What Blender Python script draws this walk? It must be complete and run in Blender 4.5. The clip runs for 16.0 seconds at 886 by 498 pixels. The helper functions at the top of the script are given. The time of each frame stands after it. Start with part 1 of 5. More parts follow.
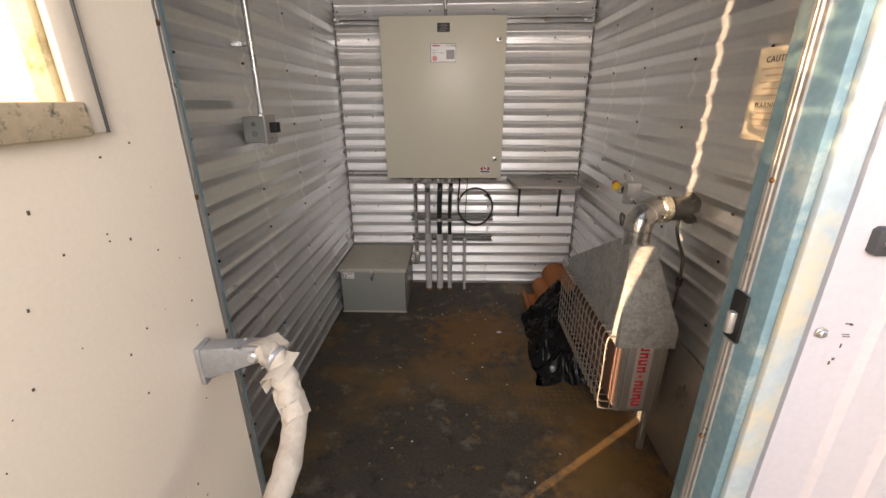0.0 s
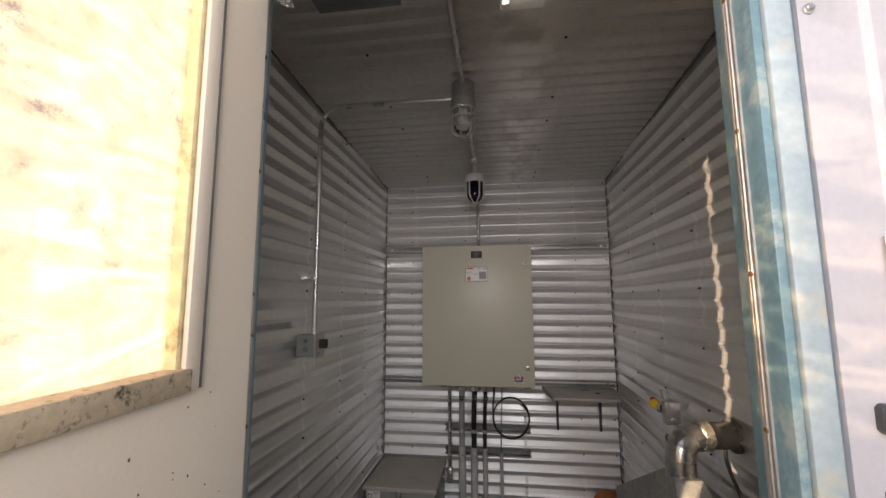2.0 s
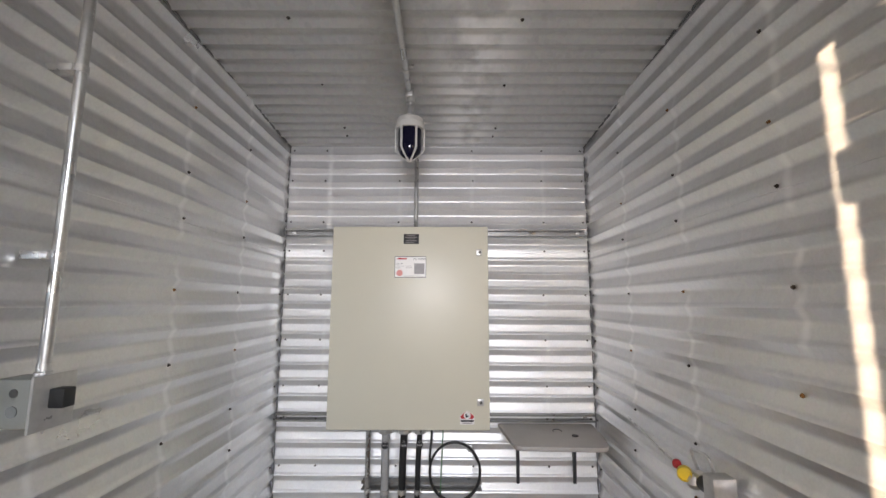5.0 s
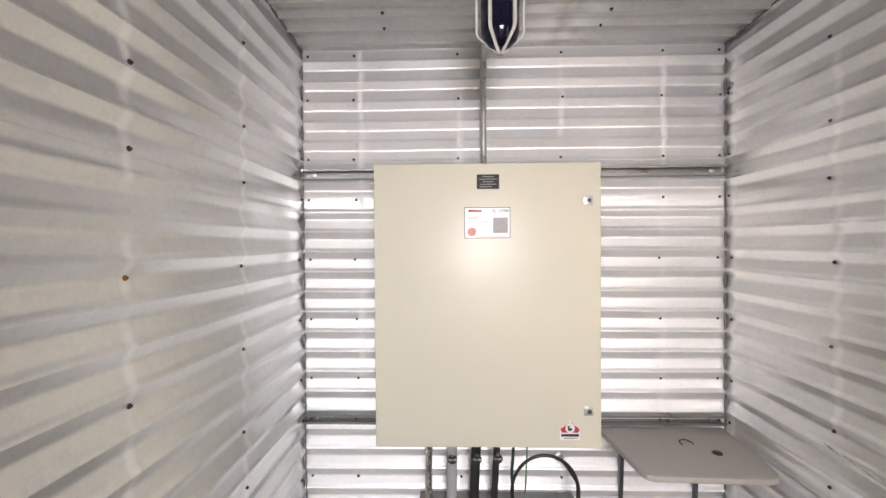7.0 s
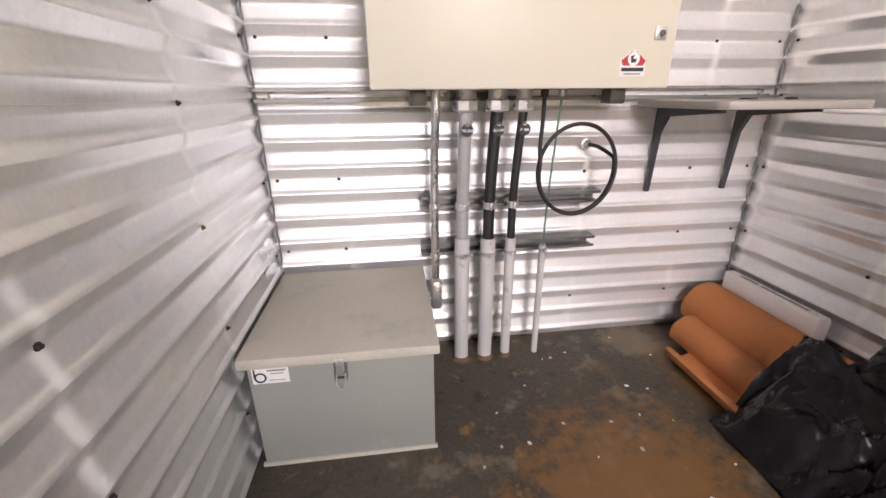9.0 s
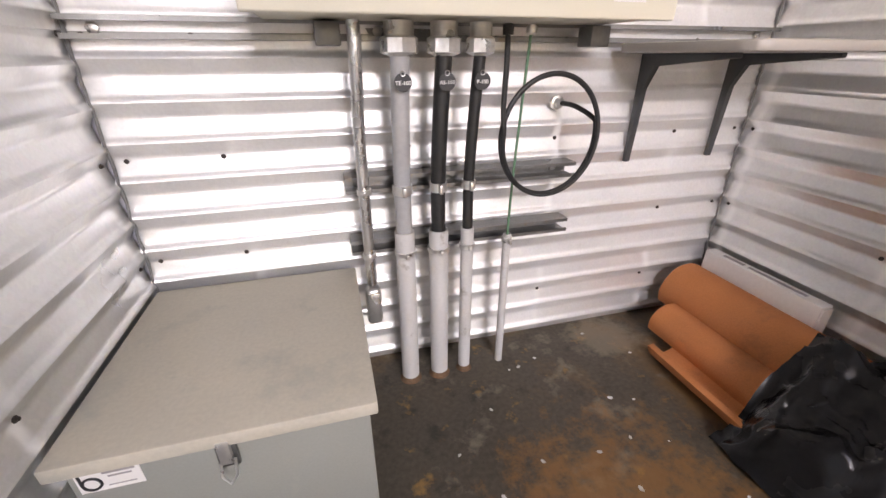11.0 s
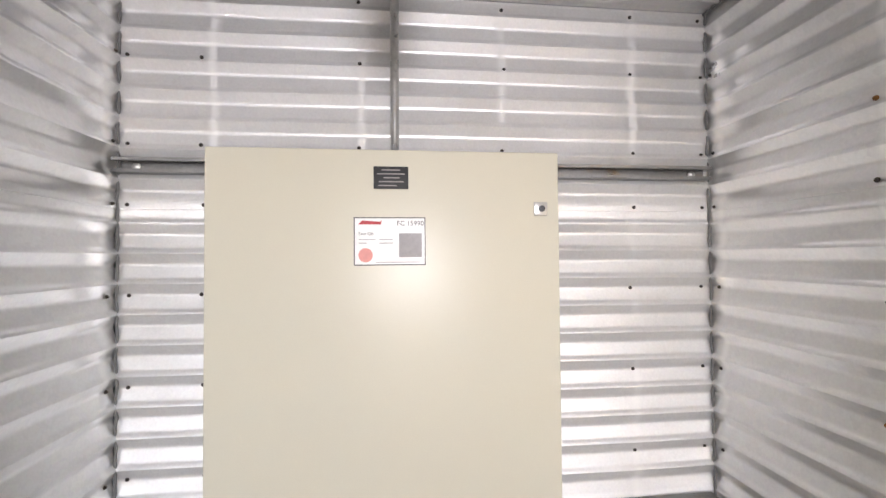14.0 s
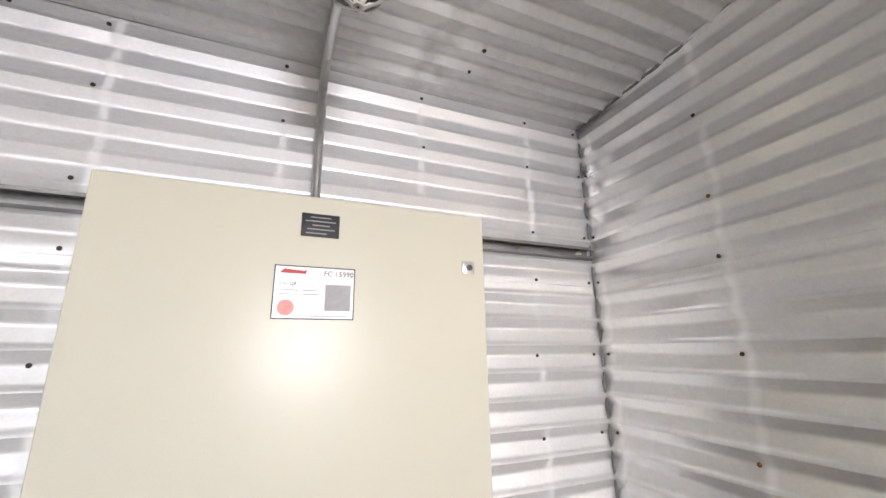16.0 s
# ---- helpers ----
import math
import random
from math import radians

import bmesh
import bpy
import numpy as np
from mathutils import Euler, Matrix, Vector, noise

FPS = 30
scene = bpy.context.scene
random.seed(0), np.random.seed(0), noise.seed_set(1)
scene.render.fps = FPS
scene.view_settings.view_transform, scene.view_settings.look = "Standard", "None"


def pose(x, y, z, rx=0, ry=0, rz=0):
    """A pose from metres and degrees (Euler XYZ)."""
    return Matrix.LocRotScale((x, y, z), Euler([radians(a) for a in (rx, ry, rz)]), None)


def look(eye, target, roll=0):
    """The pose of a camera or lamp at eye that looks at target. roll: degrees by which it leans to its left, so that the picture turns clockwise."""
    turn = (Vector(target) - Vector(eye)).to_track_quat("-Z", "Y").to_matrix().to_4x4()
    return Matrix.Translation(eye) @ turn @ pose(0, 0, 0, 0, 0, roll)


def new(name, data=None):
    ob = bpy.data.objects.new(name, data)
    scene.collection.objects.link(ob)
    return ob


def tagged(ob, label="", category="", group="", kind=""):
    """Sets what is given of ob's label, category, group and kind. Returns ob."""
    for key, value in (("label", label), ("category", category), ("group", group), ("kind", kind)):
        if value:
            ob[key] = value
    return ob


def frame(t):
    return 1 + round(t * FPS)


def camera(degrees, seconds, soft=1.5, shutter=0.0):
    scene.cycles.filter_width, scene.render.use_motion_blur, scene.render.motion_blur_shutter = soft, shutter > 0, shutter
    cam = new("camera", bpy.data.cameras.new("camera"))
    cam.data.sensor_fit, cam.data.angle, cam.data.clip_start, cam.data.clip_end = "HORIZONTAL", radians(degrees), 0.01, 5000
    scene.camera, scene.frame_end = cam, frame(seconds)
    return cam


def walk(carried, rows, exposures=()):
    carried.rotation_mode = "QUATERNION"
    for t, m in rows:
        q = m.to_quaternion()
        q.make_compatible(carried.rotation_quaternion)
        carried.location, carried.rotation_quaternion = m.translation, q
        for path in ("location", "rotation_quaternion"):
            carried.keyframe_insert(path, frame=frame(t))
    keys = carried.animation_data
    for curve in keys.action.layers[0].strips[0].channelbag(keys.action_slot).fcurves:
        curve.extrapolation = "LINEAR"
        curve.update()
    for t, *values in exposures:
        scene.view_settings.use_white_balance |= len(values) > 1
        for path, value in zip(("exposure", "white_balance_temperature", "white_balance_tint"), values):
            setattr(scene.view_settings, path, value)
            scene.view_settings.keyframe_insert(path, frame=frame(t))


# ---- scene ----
cam = camera(95.5, 16.0)
METRES, EYE, TILT, LEAN, TURN = 4.6, 1.457, 0.0, 0.0, 2.2
ROWS = [
    (0.0, 0.0, 0.0, 0.0, -0.14, -20.34, 0.39),
    (0.5, 0.0062, -0.0038, 0.0081, 1.55, -13.0, 0.36),
    (1.0, 0.007, -0.0101, 0.0139, 3.3, -5.54, 0.33),
    (1.5, 0.0101, -0.0184, 0.0183, 4.73, 1.27, 0.28),
    (2.0, 0.0123, -0.027, 0.022, 5.65, 7.05, 0.25),
    (2.5, 0.0101, -0.0337, 0.0249, 5.82, 10.83, 0.24),
    (3.0, 0.0092, -0.0231, 0.0264, 5.05, 12.33, 0.3),
    (3.5, 0.0177, 0.0146, 0.021, 2.99, 11.59, 0.42),
    (6.0, 0.0048, 0.2492, 0.0576, -2.3, 2.45, 0.36),
    (6.5, -0.0267, 0.2779, 0.0659, -0.97, 1.45, 0.36),
    (7.0, -0.0361, 0.3057, 0.044, -0.84, -0.65, 0.38),
    (7.5, -0.0502, 0.3188, 0.0114, -2.58, -4.51, 0.57),
    (8.0, -0.0775, 0.3269, -0.0317, -5.14, -9.66, 0.67),
    (8.5, -0.091, 0.3529, -0.0752, -8.06, -15.13, 0.54),
    (9.0, -0.0847, 0.3794, -0.1143, -9.68, -21.0, 0.46),
    (11.5, -0.0589, 0.4532, -0.0984, -19.94, -23.21, 0.23),
    (12.0, -0.0445, 0.4467, -0.0685, -20.26, -19.92, 0.25),
    (12.5, -0.0254, 0.4433, -0.0373, -18.62, -16.11, 0.35),
    (13.0, -0.0123, 0.4372, -0.004, -14.87, -11.12, 0.64),
    (13.5, -0.0015, 0.4293, 0.0242, -11.21, -5.29, 0.62),
    (14.0, 0.0002, 0.4129, 0.0519, -8.06, 1.27, 0.44),
    (14.5, 0.0037, 0.3958, 0.0738, -6.91, 7.91, 0.15),
    (15.0, -0.0022, 0.3843, 0.0863, -7.88, 13.79, 0.03),
    (15.5, -0.0102, 0.3943, 0.0636, -14.22, 16.03, 0.3),
    (16.0, -0.0219, 0.4264, 0.034, -25.04, 14.36, 0.81),
]
EXPOSURES = [(0.0, 2.05, 8500, 25), (1.5, 1.7, 8100, 25), (2.5, 0.78, 7800, 21), (3.0, 0.65, 7700, 19), (3.5, 1.0, 7900, 19), (3.7, 1.1, 7800, 19), (5.4, 2.95, 7250, 22), (5.8, 3.0, 7250, 22), (6.5, 3.27, 7550, 24), (7.5, 3.18, 7650, 24), (8.0, 3.2, 7650, 24), (9.0, 3.5, 8050, 31), (11.5, 3.6, 7950, 29), (12.5, 3.2, 7600, 26), (13.5, 3.15, 7550, 24), (15.0, 3.4, 7300, 23), (16.0, 3.35, 7300, 22)]
PATH = [(t, pose(0, 0, EYE, TILT, LEAN, TURN) @ pose(METRES * x, METRES * y, METRES * z, 90 + pitch, roll, yaw)) for t, x, y, z, yaw, pitch, roll in ROWS]
# the ends of the two stretches where the walk is carried on smoothly
PATH += [
    (3.7, look((0.093, 0.139, 1.527), (-0.058, 2.095, 1.919), 0.0)),
    (5.8, look((0.019, 1.099, 1.674), (0.048, 3.095, 1.794), -0.3)),
    (9.2, look((-0.467, 1.763, 0.869), (-0.215, 3.591, 0.096), -0.5)),
    (10.25, look((-0.43, 1.925, 0.830), (-0.044, 3.665, -0.070), -0.4)),
    (11.3, look((-0.365, 2.075, 0.946), (0.161, 3.819, 0.121), -0.2)),
]
walk(cam, sorted(PATH, key=lambda row: row[0]), EXPOSURES)

# ---- daylight ----
SUN_EL = 5.4
SUN_DIR = Vector((0.812 * math.cos(radians(SUN_EL)), 0.583 * math.cos(radians(SUN_EL)), -math.sin(radians(SUN_EL))))
world = bpy.data.worlds.new("sky_world")
scene.world = world
world.use_nodes = True
wn = world.node_tree
sky = wn.nodes.new("ShaderNodeTexSky")
sky.sky_type = "NISHITA"
sky.sun_disc = False
sky.sun_elevation = radians(SUN_EL + 12)
sky.sun_rotation = math.atan2(-SUN_DIR.x, -SUN_DIR.y)
wn.nodes["Background"].inputs["Strength"].default_value = 0.11
wn.links.new(sky.outputs[0], wn.nodes["Background"].inputs["Color"])
sun_data = bpy.data.lights.new("sun", "SUN")
sun_data.energy, sun_data.angle, sun_data.color = 5.0, radians(0.5), (1.0, 0.84, 0.62)
sun = new("sun", sun_data)
sun.matrix_world = Matrix.Translation((-6, -5, 4)) @ SUN_DIR.to_track_quat("-Z", "Y").to_matrix().to_4x4()
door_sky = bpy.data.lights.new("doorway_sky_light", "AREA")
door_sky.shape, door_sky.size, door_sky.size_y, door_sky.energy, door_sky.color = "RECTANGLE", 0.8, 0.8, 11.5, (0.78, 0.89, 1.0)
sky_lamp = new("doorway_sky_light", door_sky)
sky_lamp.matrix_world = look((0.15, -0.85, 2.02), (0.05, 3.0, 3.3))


# ---- materials ----
def mat(name, base, rough=0.5, metal=0.0, var=0.12, scale=6.0, fine=90.0, bump=0.15, dirt=None, dirt_amount=0.0, dirt_scale=3.0, coat=0.0, rvar=0.12):
    """Painted or bare surface: base colour with variation at two scales, patches of dirt, and fine relief."""
    m = bpy.data.materials.new(name)
    m.use_nodes = True
    nt = m.node_tree
    b = nt.nodes["Principled BSDF"]
    co = nt.nodes.new("ShaderNodeTexCoord")
    n1 = nt.nodes.new("ShaderNodeTexNoise")
    n1.inputs["Scale"].default_value, n1.inputs["Detail"].default_value = scale, 6
    n2 = nt.nodes.new("ShaderNodeTexNoise")
    n2.inputs["Scale"].default_value, n2.inputs["Detail"].default_value = fine, 3
    for n in (n1, n2):
        nt.links.new(co.outputs["Object"], n.inputs["Vector"])
    add = nt.nodes.new("ShaderNodeMath")
    add.operation = "ADD"
    nt.links.new(n1.outputs["Fac"], add.inputs[0])
    nt.links.new(n2.outputs["Fac"], add.inputs[1])
    half = nt.nodes.new("ShaderNodeMapRange")
    half.inputs["From Min"].default_value, half.inputs["From Max"].default_value = 0.6, 1.4
    half.inputs["To Min"].default_value, half.inputs["To Max"].default_value = 1 - var, 1 + var
    nt.links.new(add.outputs[0], half.inputs["Value"])
    mul = nt.nodes.new("ShaderNodeMix")
    mul.data_type, mul.blend_type = "RGBA", "MULTIPLY"
    mul.inputs["Factor"].default_value = 1.0
    mul.inputs[6].default_value = (*base, 1)
    nt.links.new(half.outputs["Result"], mul.inputs[7])
    last = mul.outputs[2]
    if dirt:
        n3 = nt.nodes.new("ShaderNodeTexNoise")
        n3.inputs["Scale"].default_value, n3.inputs["Detail"].default_value, n3.inputs["Roughness"].default_value = dirt_scale, 9, 0.68
        nt.links.new(co.outputs["Object"], n3.inputs["Vector"])
        ramp = nt.nodes.new("ShaderNodeMapRange")
        ramp.inputs["From Min"].default_value, ramp.inputs["From Max"].default_value = 0.62 - dirt_amount * 0.4, 0.72 - dirt_amount * 0.3
        nt.links.new(n3.outputs["Fac"], ramp.inputs["Value"])
        dm = nt.nodes.new("ShaderNodeMix")
        dm.data_type = "RGBA"
        dm.inputs[7].default_value = (*dirt, 1)
        nt.links.new(ramp.outputs["Result"], dm.inputs["Factor"])
        nt.links.new(last, dm.inputs[6])
        last = dm.outputs[2]
    nt.links.new(last, b.inputs["Base Color"])
    rr = nt.nodes.new("ShaderNodeMapRange")
    rr.inputs["From Min"].default_value, rr.inputs["From Max"].default_value = 0.3, 0.7
    rr.inputs["To Min"].default_value, rr.inputs["To Max"].default_value = max(rough - rvar, 0.03), min(rough + rvar, 1)
    nt.links.new(n1.outputs["Fac"], rr.inputs["Value"])
    nt.links.new(rr.outputs["Result"], b.inputs["Roughness"])
    b.inputs["Metallic"].default_value = metal
    b.inputs["Coat Weight"].default_value = coat
    if bump:
        bp = nt.nodes.new("ShaderNodeBump")
        bp.inputs["Strength"].default_value, bp.inputs["Distance"].default_value = bump, 0.002
        nt.links.new(n2.outputs["Fac"], bp.inputs["Height"])
        nt.links.new(bp.outputs["Normal"], b.inputs["Normal"])
    return m


def galvanised_sheet(name, axis, first, step, base=(0.72, 0.72, 0.71), rough=0.42, metal=0.75):
    """Aged galvanised sheet: spangle, dull patches, and pale runs below the columns of screws."""
    m = mat(name, base, rough, metal, 0.07, 2.5, 140.0, 0.03, rvar=0.08)
    nt = m.node_tree
    b = nt.nodes["Principled BSDF"]
    old = b.inputs["Base Color"].links[0].from_socket
    co = nt.nodes.new("ShaderNodeTexCoord")
    sep = nt.nodes.new("ShaderNodeSeparateXYZ")
    nt.links.new(co.outputs["Object"], sep.inputs[0])
    wob = nt.nodes.new("ShaderNodeTexNoise")
    wob.inputs["Scale"].default_value = 7.0
    nt.links.new(co.outputs["Object"], wob.inputs["Vector"])

    def op(kind, a, c):
        n = nt.nodes.new("ShaderNodeMath")
        n.operation = kind
        for i, v in enumerate((a, c)):
            if isinstance(v, (int, float)):
                n.inputs[i].default_value = v
            else:
                nt.links.new(v, n.inputs[i])
        return n.outputs[0]
    along = op("ADD", sep.outputs[axis], op("MULTIPLY", op("SUBTRACT", wob.outputs["Fac"], 0.5), 0.03))
    off = op("ABSOLUTE", op("SUBTRACT", op("FRACT", op("ADD", op("DIVIDE", op("SUBTRACT", along, first), step), 0.5), 0), 0.5), 0)
    near = nt.nodes.new("ShaderNodeMapRange")
    near.inputs["From Min"].default_value, near.inputs["From Max"].default_value = 0.010, 0.040
    near.inputs["To Min"].default_value, near.inputs["To Max"].default_value = 1.0, 0.0
    nt.links.new(off, near.inputs["Value"])
    stretch = nt.nodes.new("ShaderNodeTexNoise")
    stretch.inputs["Scale"].default_value, stretch.inputs["Detail"].default_value = 6.0, 5
    nt.links.new(co.outputs["Object"], stretch.inputs["Vector"])
    gate = nt.nodes.new("ShaderNodeMapRange")
    gate.inputs["From Min"].default_value, gate.inputs["From Max"].default_value = 0.40, 0.52
    nt.links.new(stretch.outputs["Fac"], gate.inputs["Value"])
    fac = op("MULTIPLY", op("MULTIPLY", near.outputs["Result"], gate.outputs["Result"]), 0.95)
    mx = nt.nodes.new("ShaderNodeMix")
    mx.data_type = "RGBA"
    mx.inputs[7].default_value = (0.86, 0.86, 0.84, 1)
    nt.links.new(fac, mx.inputs["Factor"])
    nt.links.new(old, mx.inputs[6])
    # white-rust blotches with soft edges
    sp = nt.nodes.new("ShaderNodeTexVoronoi")
    sp.inputs["Scale"].default_value = 55.0
    nt.links.new(co.outputs["Object"], sp.inputs["Vector"])
    m2 = nt.nodes.new("ShaderNodeMix")
    m2.data_type, m2.blend_type = "RGBA", "OVERLAY"
    m2.inputs["Factor"].default_value = 0.10
    nt.links.new(mx.outputs[2], m2.inputs[6])
    nt.links.new(sp.outputs["Color"], m2.inputs[7])
    hue = nt.nodes.new("ShaderNodeHueSaturation")
    hue.inputs["Saturation"].default_value = 0.35
    nt.links.new(m2.outputs[2], hue.inputs["Color"])
    nt.links.new(hue.outputs[0], b.inputs["Base Color"])
    mt = op("SUBTRACT", metal, op("MULTIPLY", fac, 0.7))
    nt.links.new(mt, b.inputs["Metallic"])
    return m


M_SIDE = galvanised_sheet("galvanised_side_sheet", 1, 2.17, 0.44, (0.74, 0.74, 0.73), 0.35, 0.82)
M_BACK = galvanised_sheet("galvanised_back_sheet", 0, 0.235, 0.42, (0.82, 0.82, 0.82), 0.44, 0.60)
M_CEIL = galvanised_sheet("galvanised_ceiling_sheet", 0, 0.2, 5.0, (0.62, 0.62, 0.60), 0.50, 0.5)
# galvanised channel, darkened all over for the shadow inside its open side
M_CHANNEL = mat("shade_darkened_channel", (0.27, 0.27, 0.265), 0.38, 0.75, 0.15, 9, 90, 0.1, (0.30, 0.23, 0.17), 0.08, 7)
M_RUSTRING = mat("rusty_pipe_foot", (0.16, 0.09, 0.05), 0.85, 0.0, 0.3, 40, 120, 0.6)
M_STRUT = mat("strut_galvanised", (0.19, 0.19, 0.187), 0.45, 0.85, 0.15, 8)
M_ZINC = mat("zinc_conduit", (0.60, 0.60, 0.59), 0.32, 0.9, 0.10, 12)
M_FITTING = mat("cast_fitting", (0.66, 0.65, 0.63), 0.34, 0.8, 0.15, 30, bump=0.2)
M_CAB = mat("pebble_grey_enamel", (0.65, 0.62, 0.51), 0.375, 0.0, 0.03, 3, 350, 0.10, rvar=0.04)
M_BOX = mat("grey_enamel", (0.285, 0.29, 0.262), 0.42, 0.0, 0.06, 4, 200, 0.08, (0.36, 0.34, 0.29), 0.15, 3)
M_DUST = mat("dusty_grey_lid", (0.52, 0.48, 0.40), 0.62, 0.0, 0.10, 5, 120, 0.10, (0.40, 0.39, 0.34), 0.25, 4)
M_CREAM = mat("cream_door_paint", (0.82, 0.70, 0.57), 0.42, 0.0, 0.04, 2.5, 160, 0.06, (0.70, 0.60, 0.49), 0.12, 1.6)
M_FLECK = mat("brown_fleck", (0.10, 0.07, 0.05), 0.8)
M_BLUE = mat("blue_frame_paint", (0.16, 0.29, 0.34), 0.45, 0.0, 0.20, 5, 70, 0.25, (0.36, 0.45, 0.44), 0.20, 9)
M_WHITEWALL = mat("white_outer_paint", (0.56, 0.56, 0.61), 0.45, 0.0, 0.06, 3, 80, 0.12, (0.50, 0.49, 0.52), 0.12, 3)
# faded blue paint; sunlight on the casing is put into its paler, yellowish colour
M_PALE = mat("sunlit_faded_blue_paint", (0.40, 0.50, 0.54), 0.5, 0.0, 0.14, 6, 70, 0.2, (0.60, 0.54, 0.40), 0.22, 4)
M_ALU = mat("aluminium_strip", (0.52, 0.51, 0.49), 0.38, 0.6, 0.12, 20)
M_RUSTDOT = mat("rusty_screw", (0.24, 0.11, 0.03), 0.75, 0.3, 0.3, 60)
M_SCREW = mat("dark_screw", (0.05, 0.04, 0.035), 0.6, 0.4, 0.3, 60)
M_BLACK = mat("black_rubber", (0.018, 0.018, 0.018), 0.5, 0.0, 0.2, 20)
M_BAG = mat("black_film", (0.020, 0.020, 0.021), 0.22, 0.0, 0.2, 10, bump=0.05, rvar=0.08)
M_PVC = mat("grey_pvc", (0.56, 0.55, 0.54), 0.5, 0.0, 0.06, 10, 100, 0.05, (0.30, 0.27, 0.23), 0.08, 12)
M_FLEX = mat("grey_flexible_conduit", (0.37, 0.37, 0.37), 0.45, 0.0, 0.1, 20)
M_WHITE = mat("white_enamel", (0.66, 0.64, 0.60), 0.4, 0.0, 0.05, 10)
M_PAPER = mat("white_label", (0.80, 0.78, 0.76), 0.35, 0.0, 0.03, 10)
M_INK = mat("black_ink", (0.02, 0.02, 0.022), 0.5)
M_RED = mat("red_ink", (0.50, 0.03, 0.035), 0.5)
M_PINK = mat("pale_red_ink", (0.75, 0.30, 0.27), 0.5)
M_FADED = mat("faded_print", (0.66, 0.50, 0.38), 0.6)
M_GREYINK = mat("grey_ink", (0.32, 0.30, 0.30), 0.5)
M_YELLOW = mat("yellow_plastic", (0.75, 0.52, 0.03), 0.4)
M_DOME = mat("dark_blue_lens", (0.004, 0.004, 0.018), 0.12, 0.0, 0.2, 10, bump=0.0, rvar=0.03)
M_FOAM = mat("terracotta_foam", (0.56, 0.20, 0.07), 0.85, 0.0, 0.10, 8, 220, 0.5, (0.40, 0.15, 0.06), 0.12, 5)
M_CARD = mat("white_card", (0.84, 0.82, 0.80), 0.6, 0.0, 0.05, 8)
M_HOOD = mat("spangled_galvanised", (0.33, 0.335, 0.32), 0.55, 0.25, 0.35, 14, 70, 0.3, (0.24, 0.25, 0.23), 0.22, 26)
M_DUCT = mat("galvanised_duct", (0.52, 0.52, 0.50), 0.30, 0.9, 0.2, 18, 60, 0.2, (0.32, 0.30, 0.27), 0.2, 14)
M_DARKDUCT = mat("sooty_duct", (0.17, 0.165, 0.15), 0.45, 0.6, 0.35, 22, 60, 0.3, (0.40, 0.38, 0.34), 0.05, 24)
M_FOIL = mat("foil_tape", (0.75, 0.70, 0.58), 0.25, 0.8, 0.2, 40, 60, 0.8)
M_BURNER = mat("burner_mesh", (0.17, 0.09, 0.065), 0.8, 0.2, 0.3, 60, 400, 0.8)
M_HEATER = mat("heater_steel", (0.30, 0.29, 0.27), 0.45, 0.6, 0.2, 10)
M_WIRE = mat("guard_wire", (0.42, 0.38, 0.33), 0.45, 0.7, 0.2, 30)
M_PLATE = mat("flat_steel_plate", (0.36, 0.33, 0.29), 0.35, 0.6, 0.2, 4, 60, 0.1)
M_SHELF = mat("grey_shelf_laminate", (0.40, 0.37, 0.34), 0.45, 0.0, 0.05, 8, 150, 0.1)
M_BRACKET = mat("dark_bracket", (0.07, 0.075, 0.08), 0.45, 0.3, 0.1, 20)
M_TAPE = mat("peeling_tape_wrap", (0.52, 0.45, 0.37), 0.6, 0.0, 0.15, 18, 90, 0.5, (0.40, 0.34, 0.28), 0.2, 16)
M_CASTING = mat("grey_cast_bracket", (0.36, 0.36, 0.36), 0.42, 0.5, 0.15, 25, 120, 0.3)
M_EARTH = mat("gravel_ground", (0.11, 0.10, 0.085), 0.95, 0.0, 0.35, 1.2, 30, 0.8, (0.07, 0.065, 0.055), 0.2, 0.7)
M_COPPER = mat("tarnished_tube", (0.12, 0.11, 0.10), 0.4, 0.7, 0.2, 20)
M_SIGN = mat("cream_sign", (0.80, 0.75, 0.64), 0.45, 0.0, 0.06, 12, 90, 0.1)
M_GREEN = mat("green_wire", (0.10, 0.22, 0.13), 0.5)
M_SEAL = mat("dark_sealant", (0.17, 0.17, 0.17), 0.7, 0.0, 0.3, 20)
M_SILL = mat("stained_sill", (0.60, 0.47, 0.32), 0.6, 0.1, 0.2, 14, 90, 0.3, (0.085, 0.065, 0.045), 0.19, 55)
M_TIMBER = mat("yellowed_sealant", (0.72, 0.60, 0.34), 0.6, 0.0, 0.15, 15, 60, 0.3, (0.42, 0.30, 0.14), 0.15, 20)


